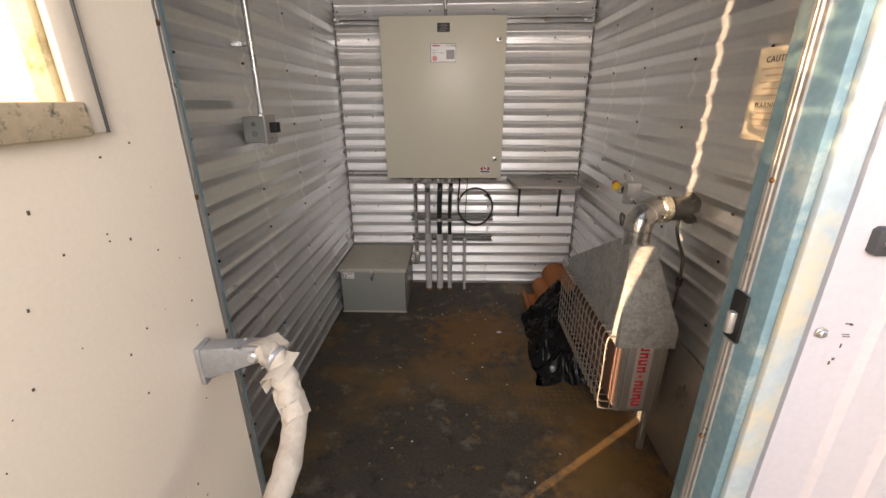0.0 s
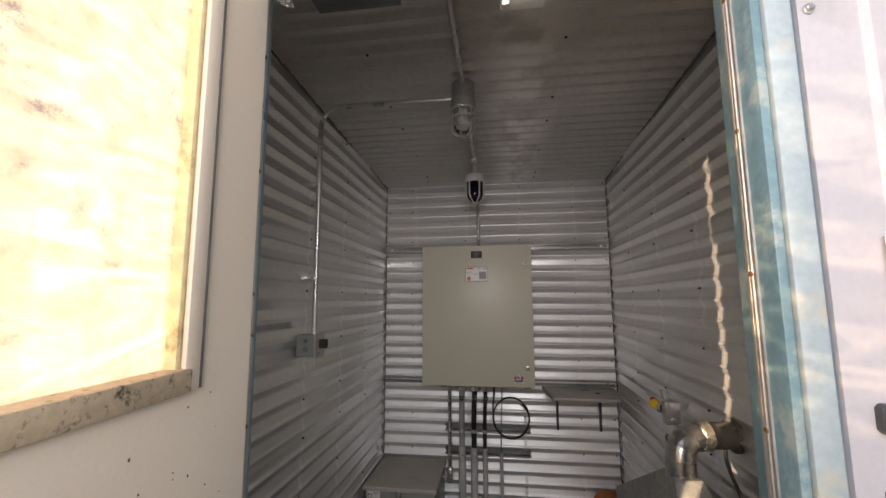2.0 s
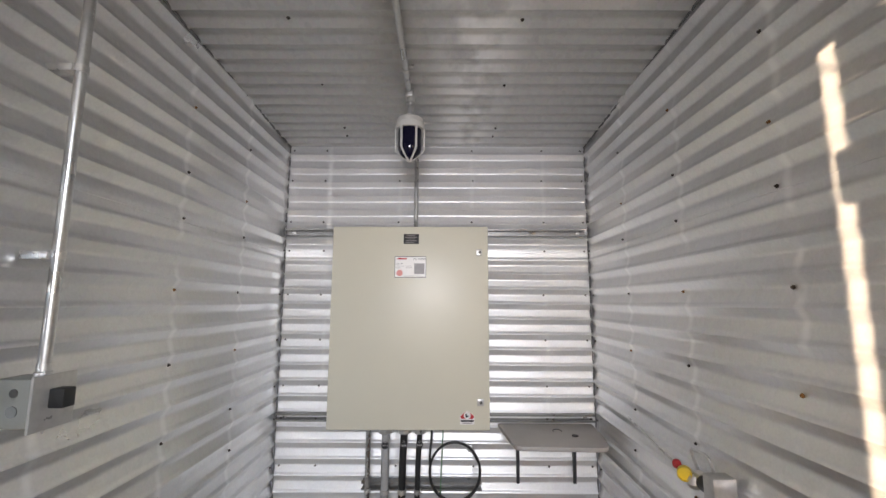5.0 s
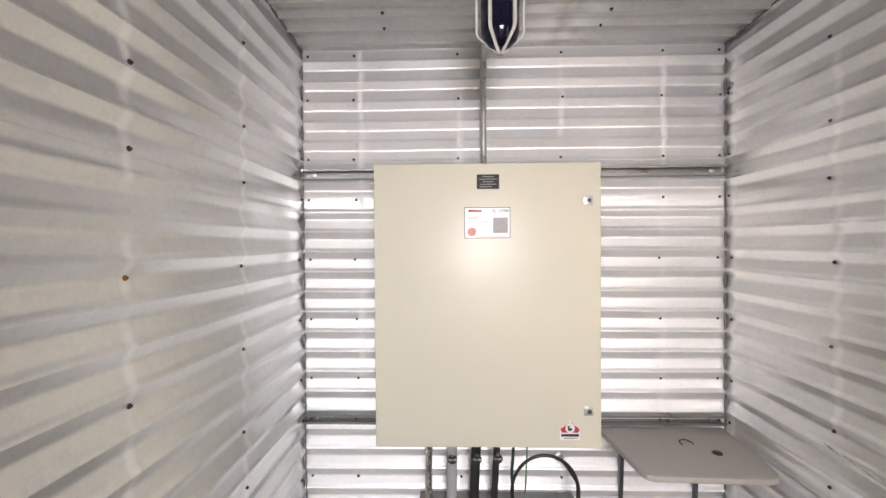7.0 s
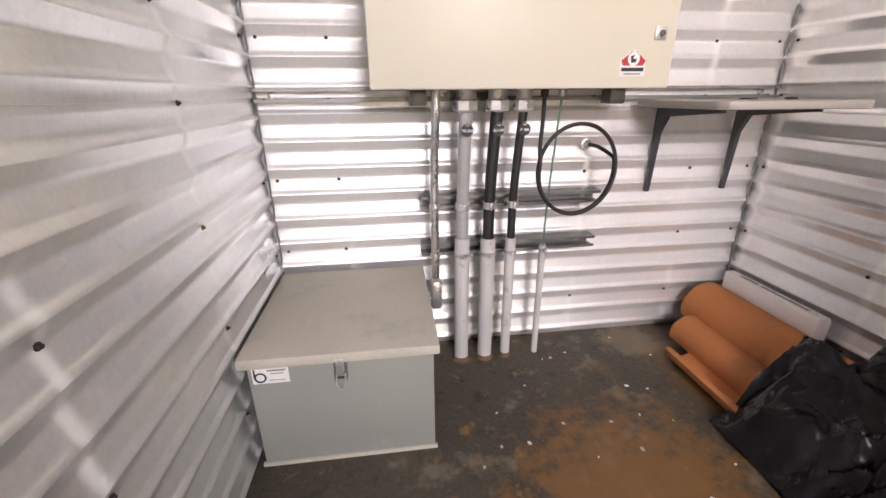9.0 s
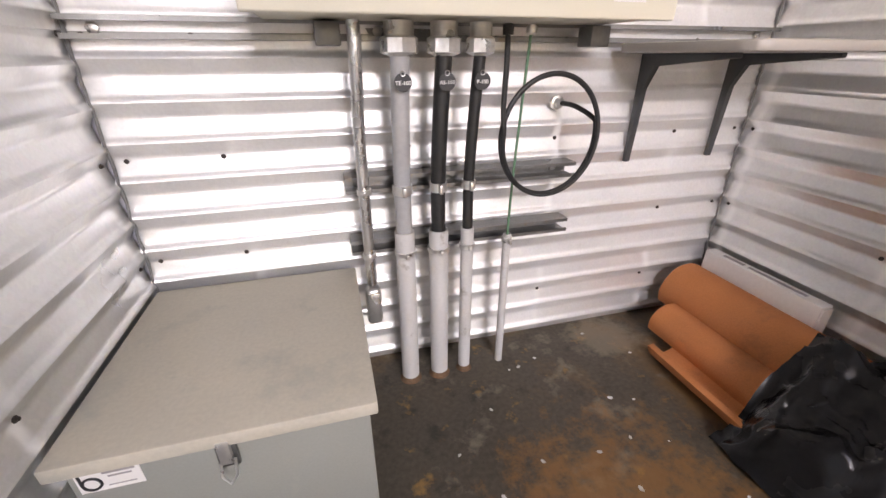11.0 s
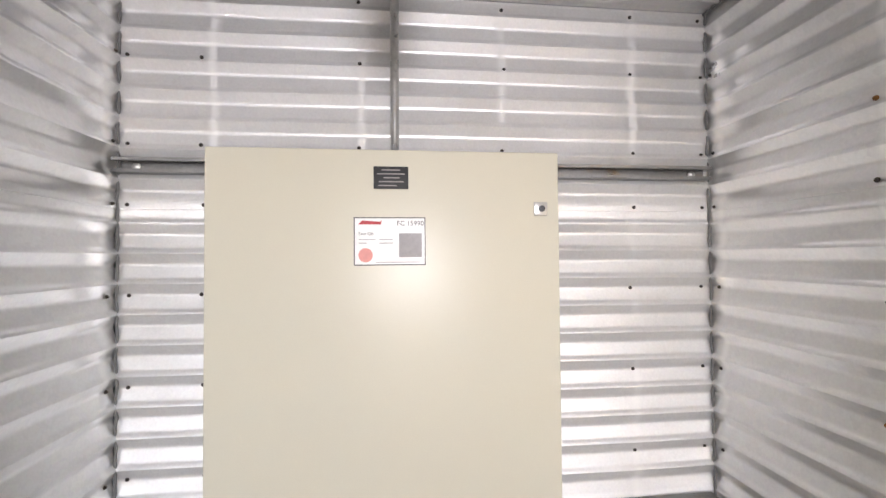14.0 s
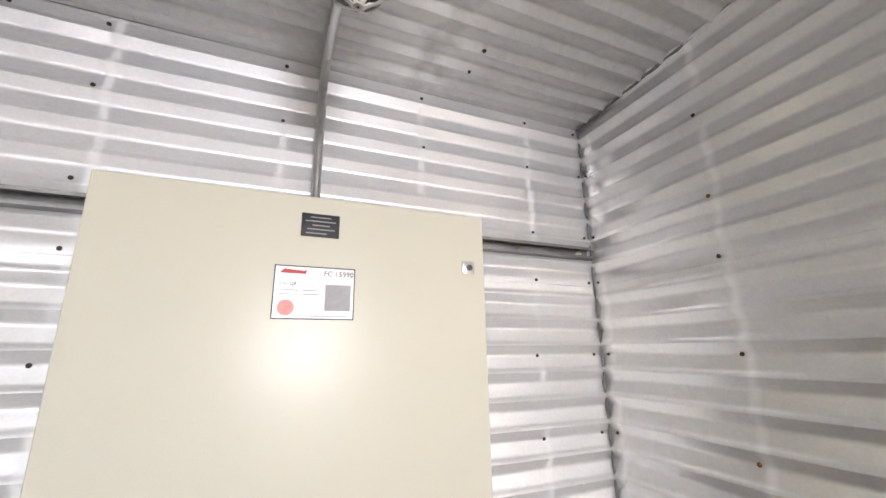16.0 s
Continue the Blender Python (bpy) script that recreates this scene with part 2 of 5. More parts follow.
def floor_material():
    m = mat("tread_plate_floor", (0.088, 0.072, 0.054), 0.55, 0.15, 0.40, 3.2, 75, 0.7, (0.045, 0.038, 0.03), 0.16, 11)
    nt = m.node_tree
    b = nt.nodes["Principled BSDF"]
    old = b.inputs["Base Color"].links[0].from_socket
    co = nt.nodes.new("ShaderNodeTexCoord")
    for scale, lo, hi, colour, seed in ((1.5, 0.50, 0.64, (0.22, 0.125, 0.05, 1), 3.1), (6.5, 0.57, 0.66, (0.20, 0.165, 0.125, 1), 7.7), (11.0, 0.60, 0.68, (0.30, 0.17, 0.06, 1), 1.3)):
        mp = nt.nodes.new("ShaderNodeMapping")
        mp.inputs["Location"].default_value = (seed, seed * 0.6, 0)
        nt.links.new(co.outputs["Object"], mp.inputs["Vector"])
        n = nt.nodes.new("ShaderNodeTexNoise")
        n.inputs["Scale"].default_value, n.inputs["Detail"].default_value, n.inputs["Roughness"].default_value = scale, 9, 0.65
        nt.links.new(mp.outputs[0], n.inputs["Vector"])
        r = nt.nodes.new("ShaderNodeMapRange")
        r.inputs["From Min"].default_value, r.inputs["From Max"].default_value = lo, hi
        nt.links.new(n.outputs["Fac"], r.inputs["Value"])
        mx = nt.nodes.new("ShaderNodeMix")
        mx.data_type = "RGBA"
        mx.inputs[7].default_value = colour
        nt.links.new(r.outputs["Result"], mx.inputs["Factor"])
        nt.links.new(old, mx.inputs[6])
        old = mx.outputs[2]
    # rust stains with ragged edges
    for (px, py, pr), colour in (((0.14, 2.34, 0.62), (0.32, 0.145, 0.04, 1)), ((0.46, 3.0, 0.22), (0.27, 0.22, 0.16, 1)), ((0.62, 1.25, 0.48), (0.30, 0.16, 0.05, 1)), ((-0.1, 1.9, 0.3), (0.20, 0.12, 0.06, 1))):
        mp = nt.nodes.new("ShaderNodeMapping")
        mp.inputs["Location"].default_value = (-px / pr, -py / pr, 0)
        mp.inputs["Scale"].default_value = (1 / pr, 1 / pr, 0)
        nt.links.new(co.outputs["Object"], mp.inputs["Vector"])
        ball = nt.nodes.new("ShaderNodeTexGradient")
        ball.gradient_type = "SPHERICAL"
        nt.links.new(mp.outputs[0], ball.inputs["Vector"])
        n = nt.nodes.new("ShaderNodeTexNoise")
        n.inputs["Scale"].default_value, n.inputs["Detail"].default_value, n.inputs["Roughness"].default_value = 13.0, 12, 0.74
        nt.links.new(co.outputs["Object"], n.inputs["Vector"])
        sm = nt.nodes.new("ShaderNodeMath")
        sm.operation = "MULTIPLY_ADD"
        sm.inputs[1].default_value = 1.9
        nt.links.new(n.outputs["Fac"], sm.inputs[0])
        nt.links.new(ball.outputs["Fac"], sm.inputs[2])
        r = nt.nodes.new("ShaderNodeMapRange")
        r.inputs["From Min"].default_value, r.inputs["From Max"].default_value, r.inputs["To Max"].default_value = 1.30, 1.62, 0.62
        nt.links.new(sm.outputs[0], r.inputs["Value"])
        mx = nt.nodes.new("ShaderNodeMix")
        mx.data_type = "RGBA"
        mx.inputs[7].default_value = colour
        nt.links.new(r.outputs["Result"], mx.inputs["Factor"])
        nt.links.new(old, mx.inputs[6])
        old = mx.outputs[2]
    nt.links.new(old, b.inputs["Base Color"])
    return m


M_FLOOR = floor_material()


def pane_material():
    """Weathered plastic pane: partly clear, partly milky, with flaking film."""
    m = bpy.data.materials.new("weathered_pane")
    m.use_nodes = True
    nt = m.node_tree
    nt.nodes.remove(nt.nodes["Principled BSDF"])
    out = nt.nodes["Material Output"]
    co = nt.nodes.new("ShaderNodeTexCoord")
    n = nt.nodes.new("ShaderNodeTexNoise")
    n.inputs["Scale"].default_value, n.inputs["Detail"].default_value, n.inputs["Distortion"].default_value = 13.0, 4, 2.2
    flow = nt.nodes.new("ShaderNodeMapping")
    flow.inputs["Scale"].default_value = (1, 0.45, 1.1)
    nt.links.new(co.outputs["Object"], flow.inputs["Vector"])
    nt.links.new(flow.outputs[0], n.inputs["Vector"])
    clear = nt.nodes.new("ShaderNodeMapRange")
    clear.inputs["From Min"].default_value, clear.inputs["From Max"].default_value = 0.46, 0.62
    clear.inputs["To Min"].default_value, clear.inputs["To Max"].default_value = 0.14, 0.50
    nt.links.new(n.outputs["Fac"], clear.inputs["Value"])
    tr = nt.nodes.new("ShaderNodeBsdfTransparent")
    tr.inputs["Color"].default_value = (0.95, 0.90, 0.80, 1)
    tl = nt.nodes.new("ShaderNodeBsdfTranslucent")
    tl.inputs["Color"].default_value = (0.50, 0.50, 0.50, 1)
    df = nt.nodes.new("ShaderNodeBsdfDiffuse")
    n2 = nt.nodes.new("ShaderNodeTexNoise")
    n2.inputs["Scale"].default_value, n2.inputs["Detail"].default_value, n2.inputs["Roughness"].default_value = 7.0, 15, 0.88
    nt.links.new(co.outputs["Object"], n2.inputs["Vector"])
    gr = nt.nodes.new("ShaderNodeMapRange")
    gr.inputs["From Min"].default_value, gr.inputs["From Max"].default_value = 0.56, 0.60
    gr.inputs["To Max"].default_value = 0.8
    # the film is most worn towards the free edge of the door
    sep = nt.nodes.new("ShaderNodeSeparateXYZ")
    nt.links.new(co.outputs["Object"], sep.inputs[0])
    worn = nt.nodes.new("ShaderNodeMapRange")
    worn.inputs["From Min"].default_value, worn.inputs["From Max"].default_value = -0.36, -0.66
    worn.inputs["To Max"].default_value = 0.20
    nt.links.new(sep.outputs[1], worn.inputs["Value"])
    both = nt.nodes.new("ShaderNodeMath")
    nt.links.new(n2.outputs["Fac"], both.inputs[0])
    nt.links.new(worn.outputs["Result"], both.inputs[1])
    nt.links.new(both.outputs[0], gr.inputs["Value"])
    stain = nt.nodes.new("ShaderNodeTexNoise")
    stain.inputs["Scale"].default_value, stain.inputs["Detail"].default_value, stain.inputs["Roughness"].default_value = 26.0, 8, 0.75
    nt.links.new(co.outputs["Object"], stain.inputs["Vector"])
    tint = nt.nodes.new("ShaderNodeMapRange")
    tint.inputs["From Min"].default_value, tint.inputs["From Max"].default_value = 0.35, 0.65
    tint.inputs["To Min"].default_value, tint.inputs["To Max"].default_value = 0.40, 0.60
    nt.links.new(stain.outputs["Fac"], tint.inputs["Value"])
    nt.links.new(tint.outputs["Result"], tl.inputs["Color"])
    df.inputs["Color"].default_value = (0.20, 0.23, 0.30, 1)
    m1, m2 = nt.nodes.new("ShaderNodeMixShader"), nt.nodes.new("ShaderNodeMixShader")
    nt.links.new(gr.outputs["Result"], m1.inputs[0])
    nt.links.new(tl.outputs[0], m1.inputs[1])
    nt.links.new(df.outputs[0], m1.inputs[2])
    nt.links.new(clear.outputs["Result"], m2.inputs[0])
    nt.links.new(m1.outputs[0], m2.inputs[1])
    nt.links.new(tr.outputs[0], m2.inputs[2])
    nt.links.new(m2.outputs[0], out.inputs["Surface"])
    return m


M_PANE = pane_material()
M_GLASS = bpy.data.materials.new("clear_glass")
M_GLASS.use_nodes = True
gb = M_GLASS.node_tree.nodes["Principled BSDF"]
gb.inputs["Transmission Weight"].default_value, gb.inputs["Roughness"].default_value, gb.inputs["IOR"].default_value = 1.0, 0.05, 1.45
gb.inputs["Base Color"].default_value = (0.9, 0.9, 0.86, 1)


# ---- mesh helpers ----
def thing(name, label, category, group="", at=(0, 0, 0), kind=""):
    ob = new(name)
    ob.empty_display_size = 0.05
    ob.location = at
    return tagged(ob, label, category, group, kind)


def settle(name, bm, material, smooth=True):
    bmesh.ops.recalc_face_normals(bm, faces=bm.faces[:])
    me = bpy.data.meshes.new(name)
    bm.to_mesh(me)
    bm.free()
    if smooth:
        for p in me.polygons:
            p.use_smooth = True
        me.set_sharp_from_angle(angle=radians(35))
    me.materials.append(material)
    return me


def part(name, bm, material, parent=None, label="", smooth=True):
    ob = new(name, settle(name, bm, material, smooth))
    if parent:
        ob.parent = parent
        base = parent.location
        if parent.parent:
            base = base + parent.parent.location
        ob.location = -base if parent.type == "EMPTY" else (0, 0, 0)
    if label:
        ob["label"] = label
    return ob


def box(lo, hi, bevel=0.0, bm=None, turn=None, segments=2):
    bm2 = bmesh.new()
    bmesh.ops.create_cube(bm2, size=1)
    for v in bm2.verts:
        v.co = Vector([(lo[i] + hi[i]) / 2 + v.co[i] * (hi[i] - lo[i]) for i in range(3)])
    if bevel:
        bmesh.ops.bevel(bm2, geom=bm2.edges[:], offset=bevel, segments=segments, affect="EDGES", profile=0.5)
    if turn is not None:
        bmesh.ops.transform(bm2, matrix=turn, verts=bm2.verts[:])
    return merge(bm, bm2)


def merge(bm, extra):
    if bm is None:
        return extra
    me = bpy.data.meshes.new("scratch")
    extra.to_mesh(me)
    extra.free()
    bm.from_mesh(me)
    bpy.data.meshes.remove(me)
    return bm


def smooth_path(points, n=8):
    """A rounded line through the points."""
    pts = [Vector(p) for p in points]
    if len(pts) < 3:
        return pts
    ext = [pts[0] * 2 - pts[1]] + pts + [pts[-1] * 2 - pts[-2]]
    out = []
    for i in range(1, len(ext) - 2):
        a, b, c, d = ext[i - 1:i + 3]
        for k in range(n):
            t = k / n
            out.append(0.5 * (2 * b + (c - a) * t + (2 * a - 5 * b + 4 * c - d) * t * t + (3 * b - a - 3 * c + d) * t ** 3))
    out.append(pts[-1])
    return out


def tube(points, r, sides=14, bm=None, closed=False, radii=None, cap=True):
    """A round bar along a line of points."""
    pts = [Vector(p) for p in points]
    bm2 = bmesh.new()
    rings, side = [], None
    for i, p in enumerate(pts):
        a = pts[i - 1] if (i or closed) else p
        b = pts[(i + 1) % len(pts)] if (i < len(pts) - 1 or closed) else p
        d = (b - a).normalized()
        if side is None:
            side = d.orthogonal().normalized()
        side = (side - d * side.dot(d)).normalized()
        up = d.cross(side)
        rr = radii[i] if radii else r
        rings.append([bm2.verts.new(p + (side * math.cos(2 * math.pi * k / sides) + up * math.sin(2 * math.pi * k / sides)) * rr) for k in range(sides)])
    pairs = list(zip(rings, rings[1:])) + ([(rings[-1], rings[0])] if closed else [])
    for a, b in pairs:
        for k in range(sides):
            bm2.faces.new((a[k], a[(k + 1) % sides], b[(k + 1) % sides], b[k]))
    if not closed and cap:
        bm2.faces.new(rings[0])
        bm2.faces.new(rings[-1])
    return merge(bm, bm2)


def lathe(profile, at, axis=(0, 0, 1), sides=28, bm=None):
    """A turned body: profile of (radius, height) pairs along axis from at."""
    bm2 = bmesh.new()
    q = Vector((0, 0, 1)).rotation_difference(Vector(axis))
    rings = []
    for r, h in profile:
        rings.append([bm2.verts.new(Vector(at) + q @ Vector((max(r, 1e-4) * math.cos(2 * math.pi * k / sides), max(r, 1e-4) * math.sin(2 * math.pi * k / sides), h))) for k in range(sides)])
    for a, b in zip(rings, rings[1:]):
        for k in range(sides):
            bm2.faces.new((a[k], a[(k + 1) % sides], b[(k + 1) % sides], b[k]))
    bm2.faces.new(rings[0])
    bm2.faces.new(rings[-1])
    return merge(bm, bm2)


def prism(outline, lo, hi, axis=2, bevel=0.0):
    """A flat outline given thickness along an axis."""
    bm2 = bmesh.new()

    def put(a, b, h):
        return {0: (h, a, b), 1: (a, h, b), 2: (a, b, h)}[axis]
    low = [bm2.verts.new(put(a, b, lo)) for a, b in outline]
    top = [bm2.verts.new(put(a, b, hi)) for a, b in outline]
    bm2.faces.new(low)
    bm2.faces.new(top)
    n = len(outline)
    for k in range(n):
        bm2.faces.new((low[k], low[(k + 1) % n], top[(k + 1) % n], top[k]))
    if bevel:
        bmesh.ops.bevel(bm2, geom=bm2.edges[:], offset=bevel, segments=2, affect="EDGES", profile=0.5)
    return bm2


def words(name, text, size, m, material, parent, spacing=1.0, label=""):
    """Lettering as a thin mesh at pose m (letters in its xy plane, facing its z)."""
    cu = bpy.data.curves.new(name, "FONT")
    cu.body, cu.size, cu.extrude, cu.align_x, cu.space_character, cu.resolution_u = text, size, 0.0004, "CENTER", spacing, 3
    ob = bpy.data.objects.new("scratch", cu)
    me = bpy.data.meshes.new_from_object(ob)
    bpy.data.objects.remove(ob)
    me.transform(m)
    me.materials.append(material)
    t = new(name, me)
    t.parent = parent
    t.location = -parent.location if parent.type == "EMPTY" else (0, 0, 0)
    if label:
        t["label"] = label
    return t


FACE_DOOR = Matrix(((1, 0, 0, 0), (0, 0, -1, 0), (0, 1, 0, 0), (0, 0, 0, 1)))  # upright lettering seen from the door
FACE_LEFT = Matrix(((0, 0, -1, 0), (-1, 0, 0, 0), (0, 1, 0, 0), (0, 0, 0, 1)))  # upright lettering on the right wall


def on_front(x, y, z):
    return Matrix.Translation((x, y, z)) @ FACE_DOOR


def on_right(x, y, z):
    return Matrix.Translation((x, y, z)) @ FACE_LEFT


# ---- the shell ----
XL, XR, YB, YF, ZC = -0.857, 0.915, 3.098, 0.69, 2.485
FALL = 0.058  # the ceiling rises towards the door
ZT = ZC + FALL * (YB - YF)


def ceil_z(y):
    return ZC + FALL * (YB - y)

PITCH, DEPTH, UNDER, LEDGE = 0.0846, 0.0096, 0.40, 0.12
SEAM_LOW, SEAM_HIGH = 0.925, 1.838
# each sheet: lower end, upper end, and the height of one of its crests
BACK_SHEETS = ((-0.05, SEAM_LOW, 0.795), (SEAM_LOW, SEAM_HIGH, 1.041), (SEAM_HIGH, 3.0, 2.093))
SIDE_SHEETS = ((-0.05, SEAM_LOW, 0.785), (SEAM_LOW, SEAM_HIGH, 1.041), (SEAM_HIGH, 3.0, 2.093))
CEILING_SHEETS = ((-0.05, 1.22, 0.03), (1.22, 3.0, 1.33))


def wave(s, sheets=SIDE_SHEETS):
    """Rib profile: straight under side, a short ledge above it, then a nearly upright face; flat margins where sheets lap."""
    for n, (lo, hi, crest) in enumerate(sheets):
        if lo <= s < hi:
            q = ((s - crest) / PITCH + UNDER) % 1.0
            v = q / UNDER * 2 - 1 if q < UNDER else 1 - (q - UNDER) / LEDGE if q < UNDER + LEDGE else -(q - UNDER - LEDGE) / (1 - UNDER - LEDGE)
            near_edge = min(hi - s if n < len(sheets) - 1 else 1, s - lo if n else 1)
            keep = min(1.0, max(0.0, (near_edge - 0.012) / 0.035))
            return v * DEPTH * keep + 0.0024 * n
    return 0.0


def rib_lines(height, sheets):
    """Heights of the mesh rows: both sides of every fold, the middle of every facet, and the two sides of each lap."""
    rows = {0.0, height}
    for n, (lo, hi, crest) in enumerate(sheets):
        for k in range(-40, 41):
            base = crest + k * PITCH
            for d in (-UNDER - 0.09, -UNDER - 0.035, -UNDER + 0.035, -UNDER + 0.09, -0.09, -0.035, 0.035, 0.09, LEDGE + 0.03, LEDGE + 0.08):
                rows.add(base + d * PITCH) if lo < base + d * PITCH < hi else None
        if n:
            rows.update((lo - 0.0006, lo + 0.0002, lo + 0.012, lo - 0.012, lo + 0.03, lo - 0.03))
    return sorted(r for r in rows if 0 <= r <= height)


def corrugated(place, length, height, sheets, seed, columns=30):
    """Corrugated sheet; place(u, v, out) gives the point at u along, v across the ribs, out from the wall."""
    bm = bmesh.new()
    grid = []
    for v in rib_lines(height, sheets):
        line = []
        for i in range(columns + 1):
            u = length * i / columns
            sag = 0.0035 * noise.noise(Vector((u * 1.7, v * 1.1, seed + 9)))
            o = wave(v, sheets) + 0.0010 * noise.noise(Vector((u * 2.3, v * 2.9, seed)))
            line.append(bm.verts.new(place(u, min(max(v + sag, 0), height) if 0 < v < height else v, o)))
        grid.append(line)
    for a, b in zip(grid, grid[1:]):
        for i in range(columns):
            bm.faces.new((a[i], a[i + 1], b[i + 1], b[i]))
    return bm


def sheet_wall(name, bm, material, label, back):
    ob = part(name, bm, material)
    tagged(ob, label, "wall", kind="structure")
    part("wall_core", box(*back), M_WHITEWALL, ob)
    return ob


wall_left = sheet_wall("wall_left", corrugated(lambda u, v, o: (XL + o, YF + u, v), YB - YF, ZT, SIDE_SHEETS, 0.6), M_SIDE,
                       "dull galvanised corrugated sheet wall with horizontal ribs", ((XL - 0.09, YF, -0.02), (XL - 0.02, YB + 0.09, ZT + 0.06)))
wall_right = sheet_wall("wall_right", corrugated(lambda u, v, o: (XR - o, YF + u, v), YB - YF, ZT, SIDE_SHEETS, 3.4), M_SIDE,
                        "galvanised corrugated sheet wall with pale screw runs", ((XR + 0.02, YF, -0.02), (XR + 0.09, YB + 0.09, ZT + 0.06)))
wall_back = sheet_wall("wall_back", corrugated(lambda u, v, o: (XL + u, YB - o, v), XR - XL, ZC, BACK_SHEETS, 5.2), M_BACK,
                       "bright galvanised corrugated sheet wall behind the cabinet", ((XL - 0.02, YB + 0.02, -0.02), (XR + 0.02, YB + 0.09, ZT + 0.06)))
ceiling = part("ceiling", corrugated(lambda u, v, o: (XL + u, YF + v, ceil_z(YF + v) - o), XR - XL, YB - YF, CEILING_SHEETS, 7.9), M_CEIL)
tagged(ceiling, "dull galvanised corrugated sheet ceiling with cross ribs", "ceiling", kind="structure")
roof = part("roof", box((XL - 0.12, 0.56, ZT + 0.05), (XR + 0.12, YB + 0.12, ZT + 0.14), 0.01), M_WHITEWALL)
tagged(roof, "flat painted metal shed roof", "roof", kind="structure")
floor = part("floor", box((XL - 0.01, 0.60, -0.06), (XR + 0.01, YB + 0.01, 0.0)), M_FLOOR)
tagged(floor, "dirty rust-stained steel tread plate floor", "floor", kind="structure")
ground_bm = bmesh.new()
bmesh.ops.create_grid(ground_bm, x_segments=40, y_segments=40, size=400)
ground = part("ground", ground_bm, M_EARTH)
ground.location = (0, 0, -0.17)
tagged(ground, "bare gravelly earth around the shed", "ground", kind="structure")

# tread lugs: short raised bars, alternately turned
lug_bm = bmesh.new()
rng = random.Random(4)
for i in range(54):
    for j in range(48):
        x, y = XL + 0.03 + i * 0.032, 0.71 + j * 0.032
        wear = noise.noise(Vector((x * 1.9, y * 1.9, 3.3)))
        if wear > 0.12:
            continue
        a = radians(45 if (i + j) % 2 else -45)
        c, s, h = math.cos(a), math.sin(a), 0.0016 + 0.0008 * rng.random()
        low = [lug_bm.verts.new((x + c * u - s * w, y + s * u + c * w, -0.0005)) for u, w in ((-0.0125, 0), (0, -0.0045), (0.0125, 0), (0, 0.0045))]
        top = [lug_bm.verts.new((x + c * u - s * w, y + s * u + c * w, h)) for u, w in ((-0.008, 0), (0, -0.0025), (0.008, 0), (0, 0.0025))]
        lug_bm.faces.new(top)
        for k in range(4):
            lug_bm.faces.new((low[k], low[(k + 1) % 4], top[(k + 1) % 4], top[k]))
lugs = part("tread_lugs", lug_bm, M_FLOOR, floor, smooth=False)
tagged(lugs, kind="stuff")

# front wall with the doorway
DL, DR, DH = -0.462, 0.519, 2.275
wall_front = part("wall_front", box((XL - 0.09, 0.625, -0.1), (DL - 0.06, YF, ZT + 0.05)), M_WHITEWALL)
tagged(wall_front, "white painted ribbed metal outer wall", "wall", kind="structure")
fr = box((DR + 0.0685, 0.603, -0.1), (XR + 0.09, YF, ZT + 0.05))
for k in range(3):
    x = DR + 0.16 + k * 0.10
    fr = merge(fr, prism([(x, 0.604), (x + 0.012, 0.594), (x + 0.04, 0.594), (x + 0.052, 0.604)], -0.1, ZT + 0.05))
part("side_panel", fr, M_WHITEWALL, wall_front)
part("head_panel", box((DL - 0.06, 0.625, DH + 0.09), (DR + 0.068, YF, ZT + 0.05)), M_WHITEWALL, wall_front)
frame_ob = thing("door_frame", "pale blue painted steel door frame with rusty screwed strips", "door frame", kind="structure")
part("jamb", box((DL - 0.06, 0.627, -0.1), (DL, 0.706, DH + 0.09), 0.003), M_BLUE, frame_ob)
jr = box((DR, 0.612, -0.1), (DR + 0.068, 0.725, DH + 0.09), 0.003)
part("jamb", jr, M_BLUE, frame_ob)
part("casing", box((DR + 0.014, 0.598, -0.1), (DR + 0.057, 0.6125, DH + 0.09), 0.004), M_PALE, frame_ob, "faded blue casing, coloured paler and yellower for sunlight")
part("head", box((DL, 0.625, DH), (DR, 0.70, DH + 0.09), 0.003), M_BLUE, frame_ob)
part("threshold", box((DL, 0.58, -0.1), (DR, 0.69, 0.004), 0.003), M_PLATE, frame_ob)


def ribbed_strip(a, b, across, out):
    """Ribbed aluminium weather strip between two points."""
    a, b, across, out = Vector(a), Vector(b), Vector(across), Vector(out)
    prof = [(0, 0), (0, 0.004), (0.007, 0.004), (0.009, 0.002), (0.011, 0.005), (0.017, 0.005), (0.019, 0.002), (0.021, 0.004), (0.028, 0.004), (0.028, 0)]
    bm = bmesh.new()
    ra = [bm.verts.new(a + across * u + out * w) for u, w in prof]
    rb = [bm.verts.new(b + across * u + out * w) for u, w in prof]
    for k in range(len(prof)):
        k2 = (k + 1) % len(prof)
        bm.faces.new((ra[k], ra[k2], rb[k2], rb[k]))
    bm.faces.new(ra)
    bm.faces.new(rb)
    return bm


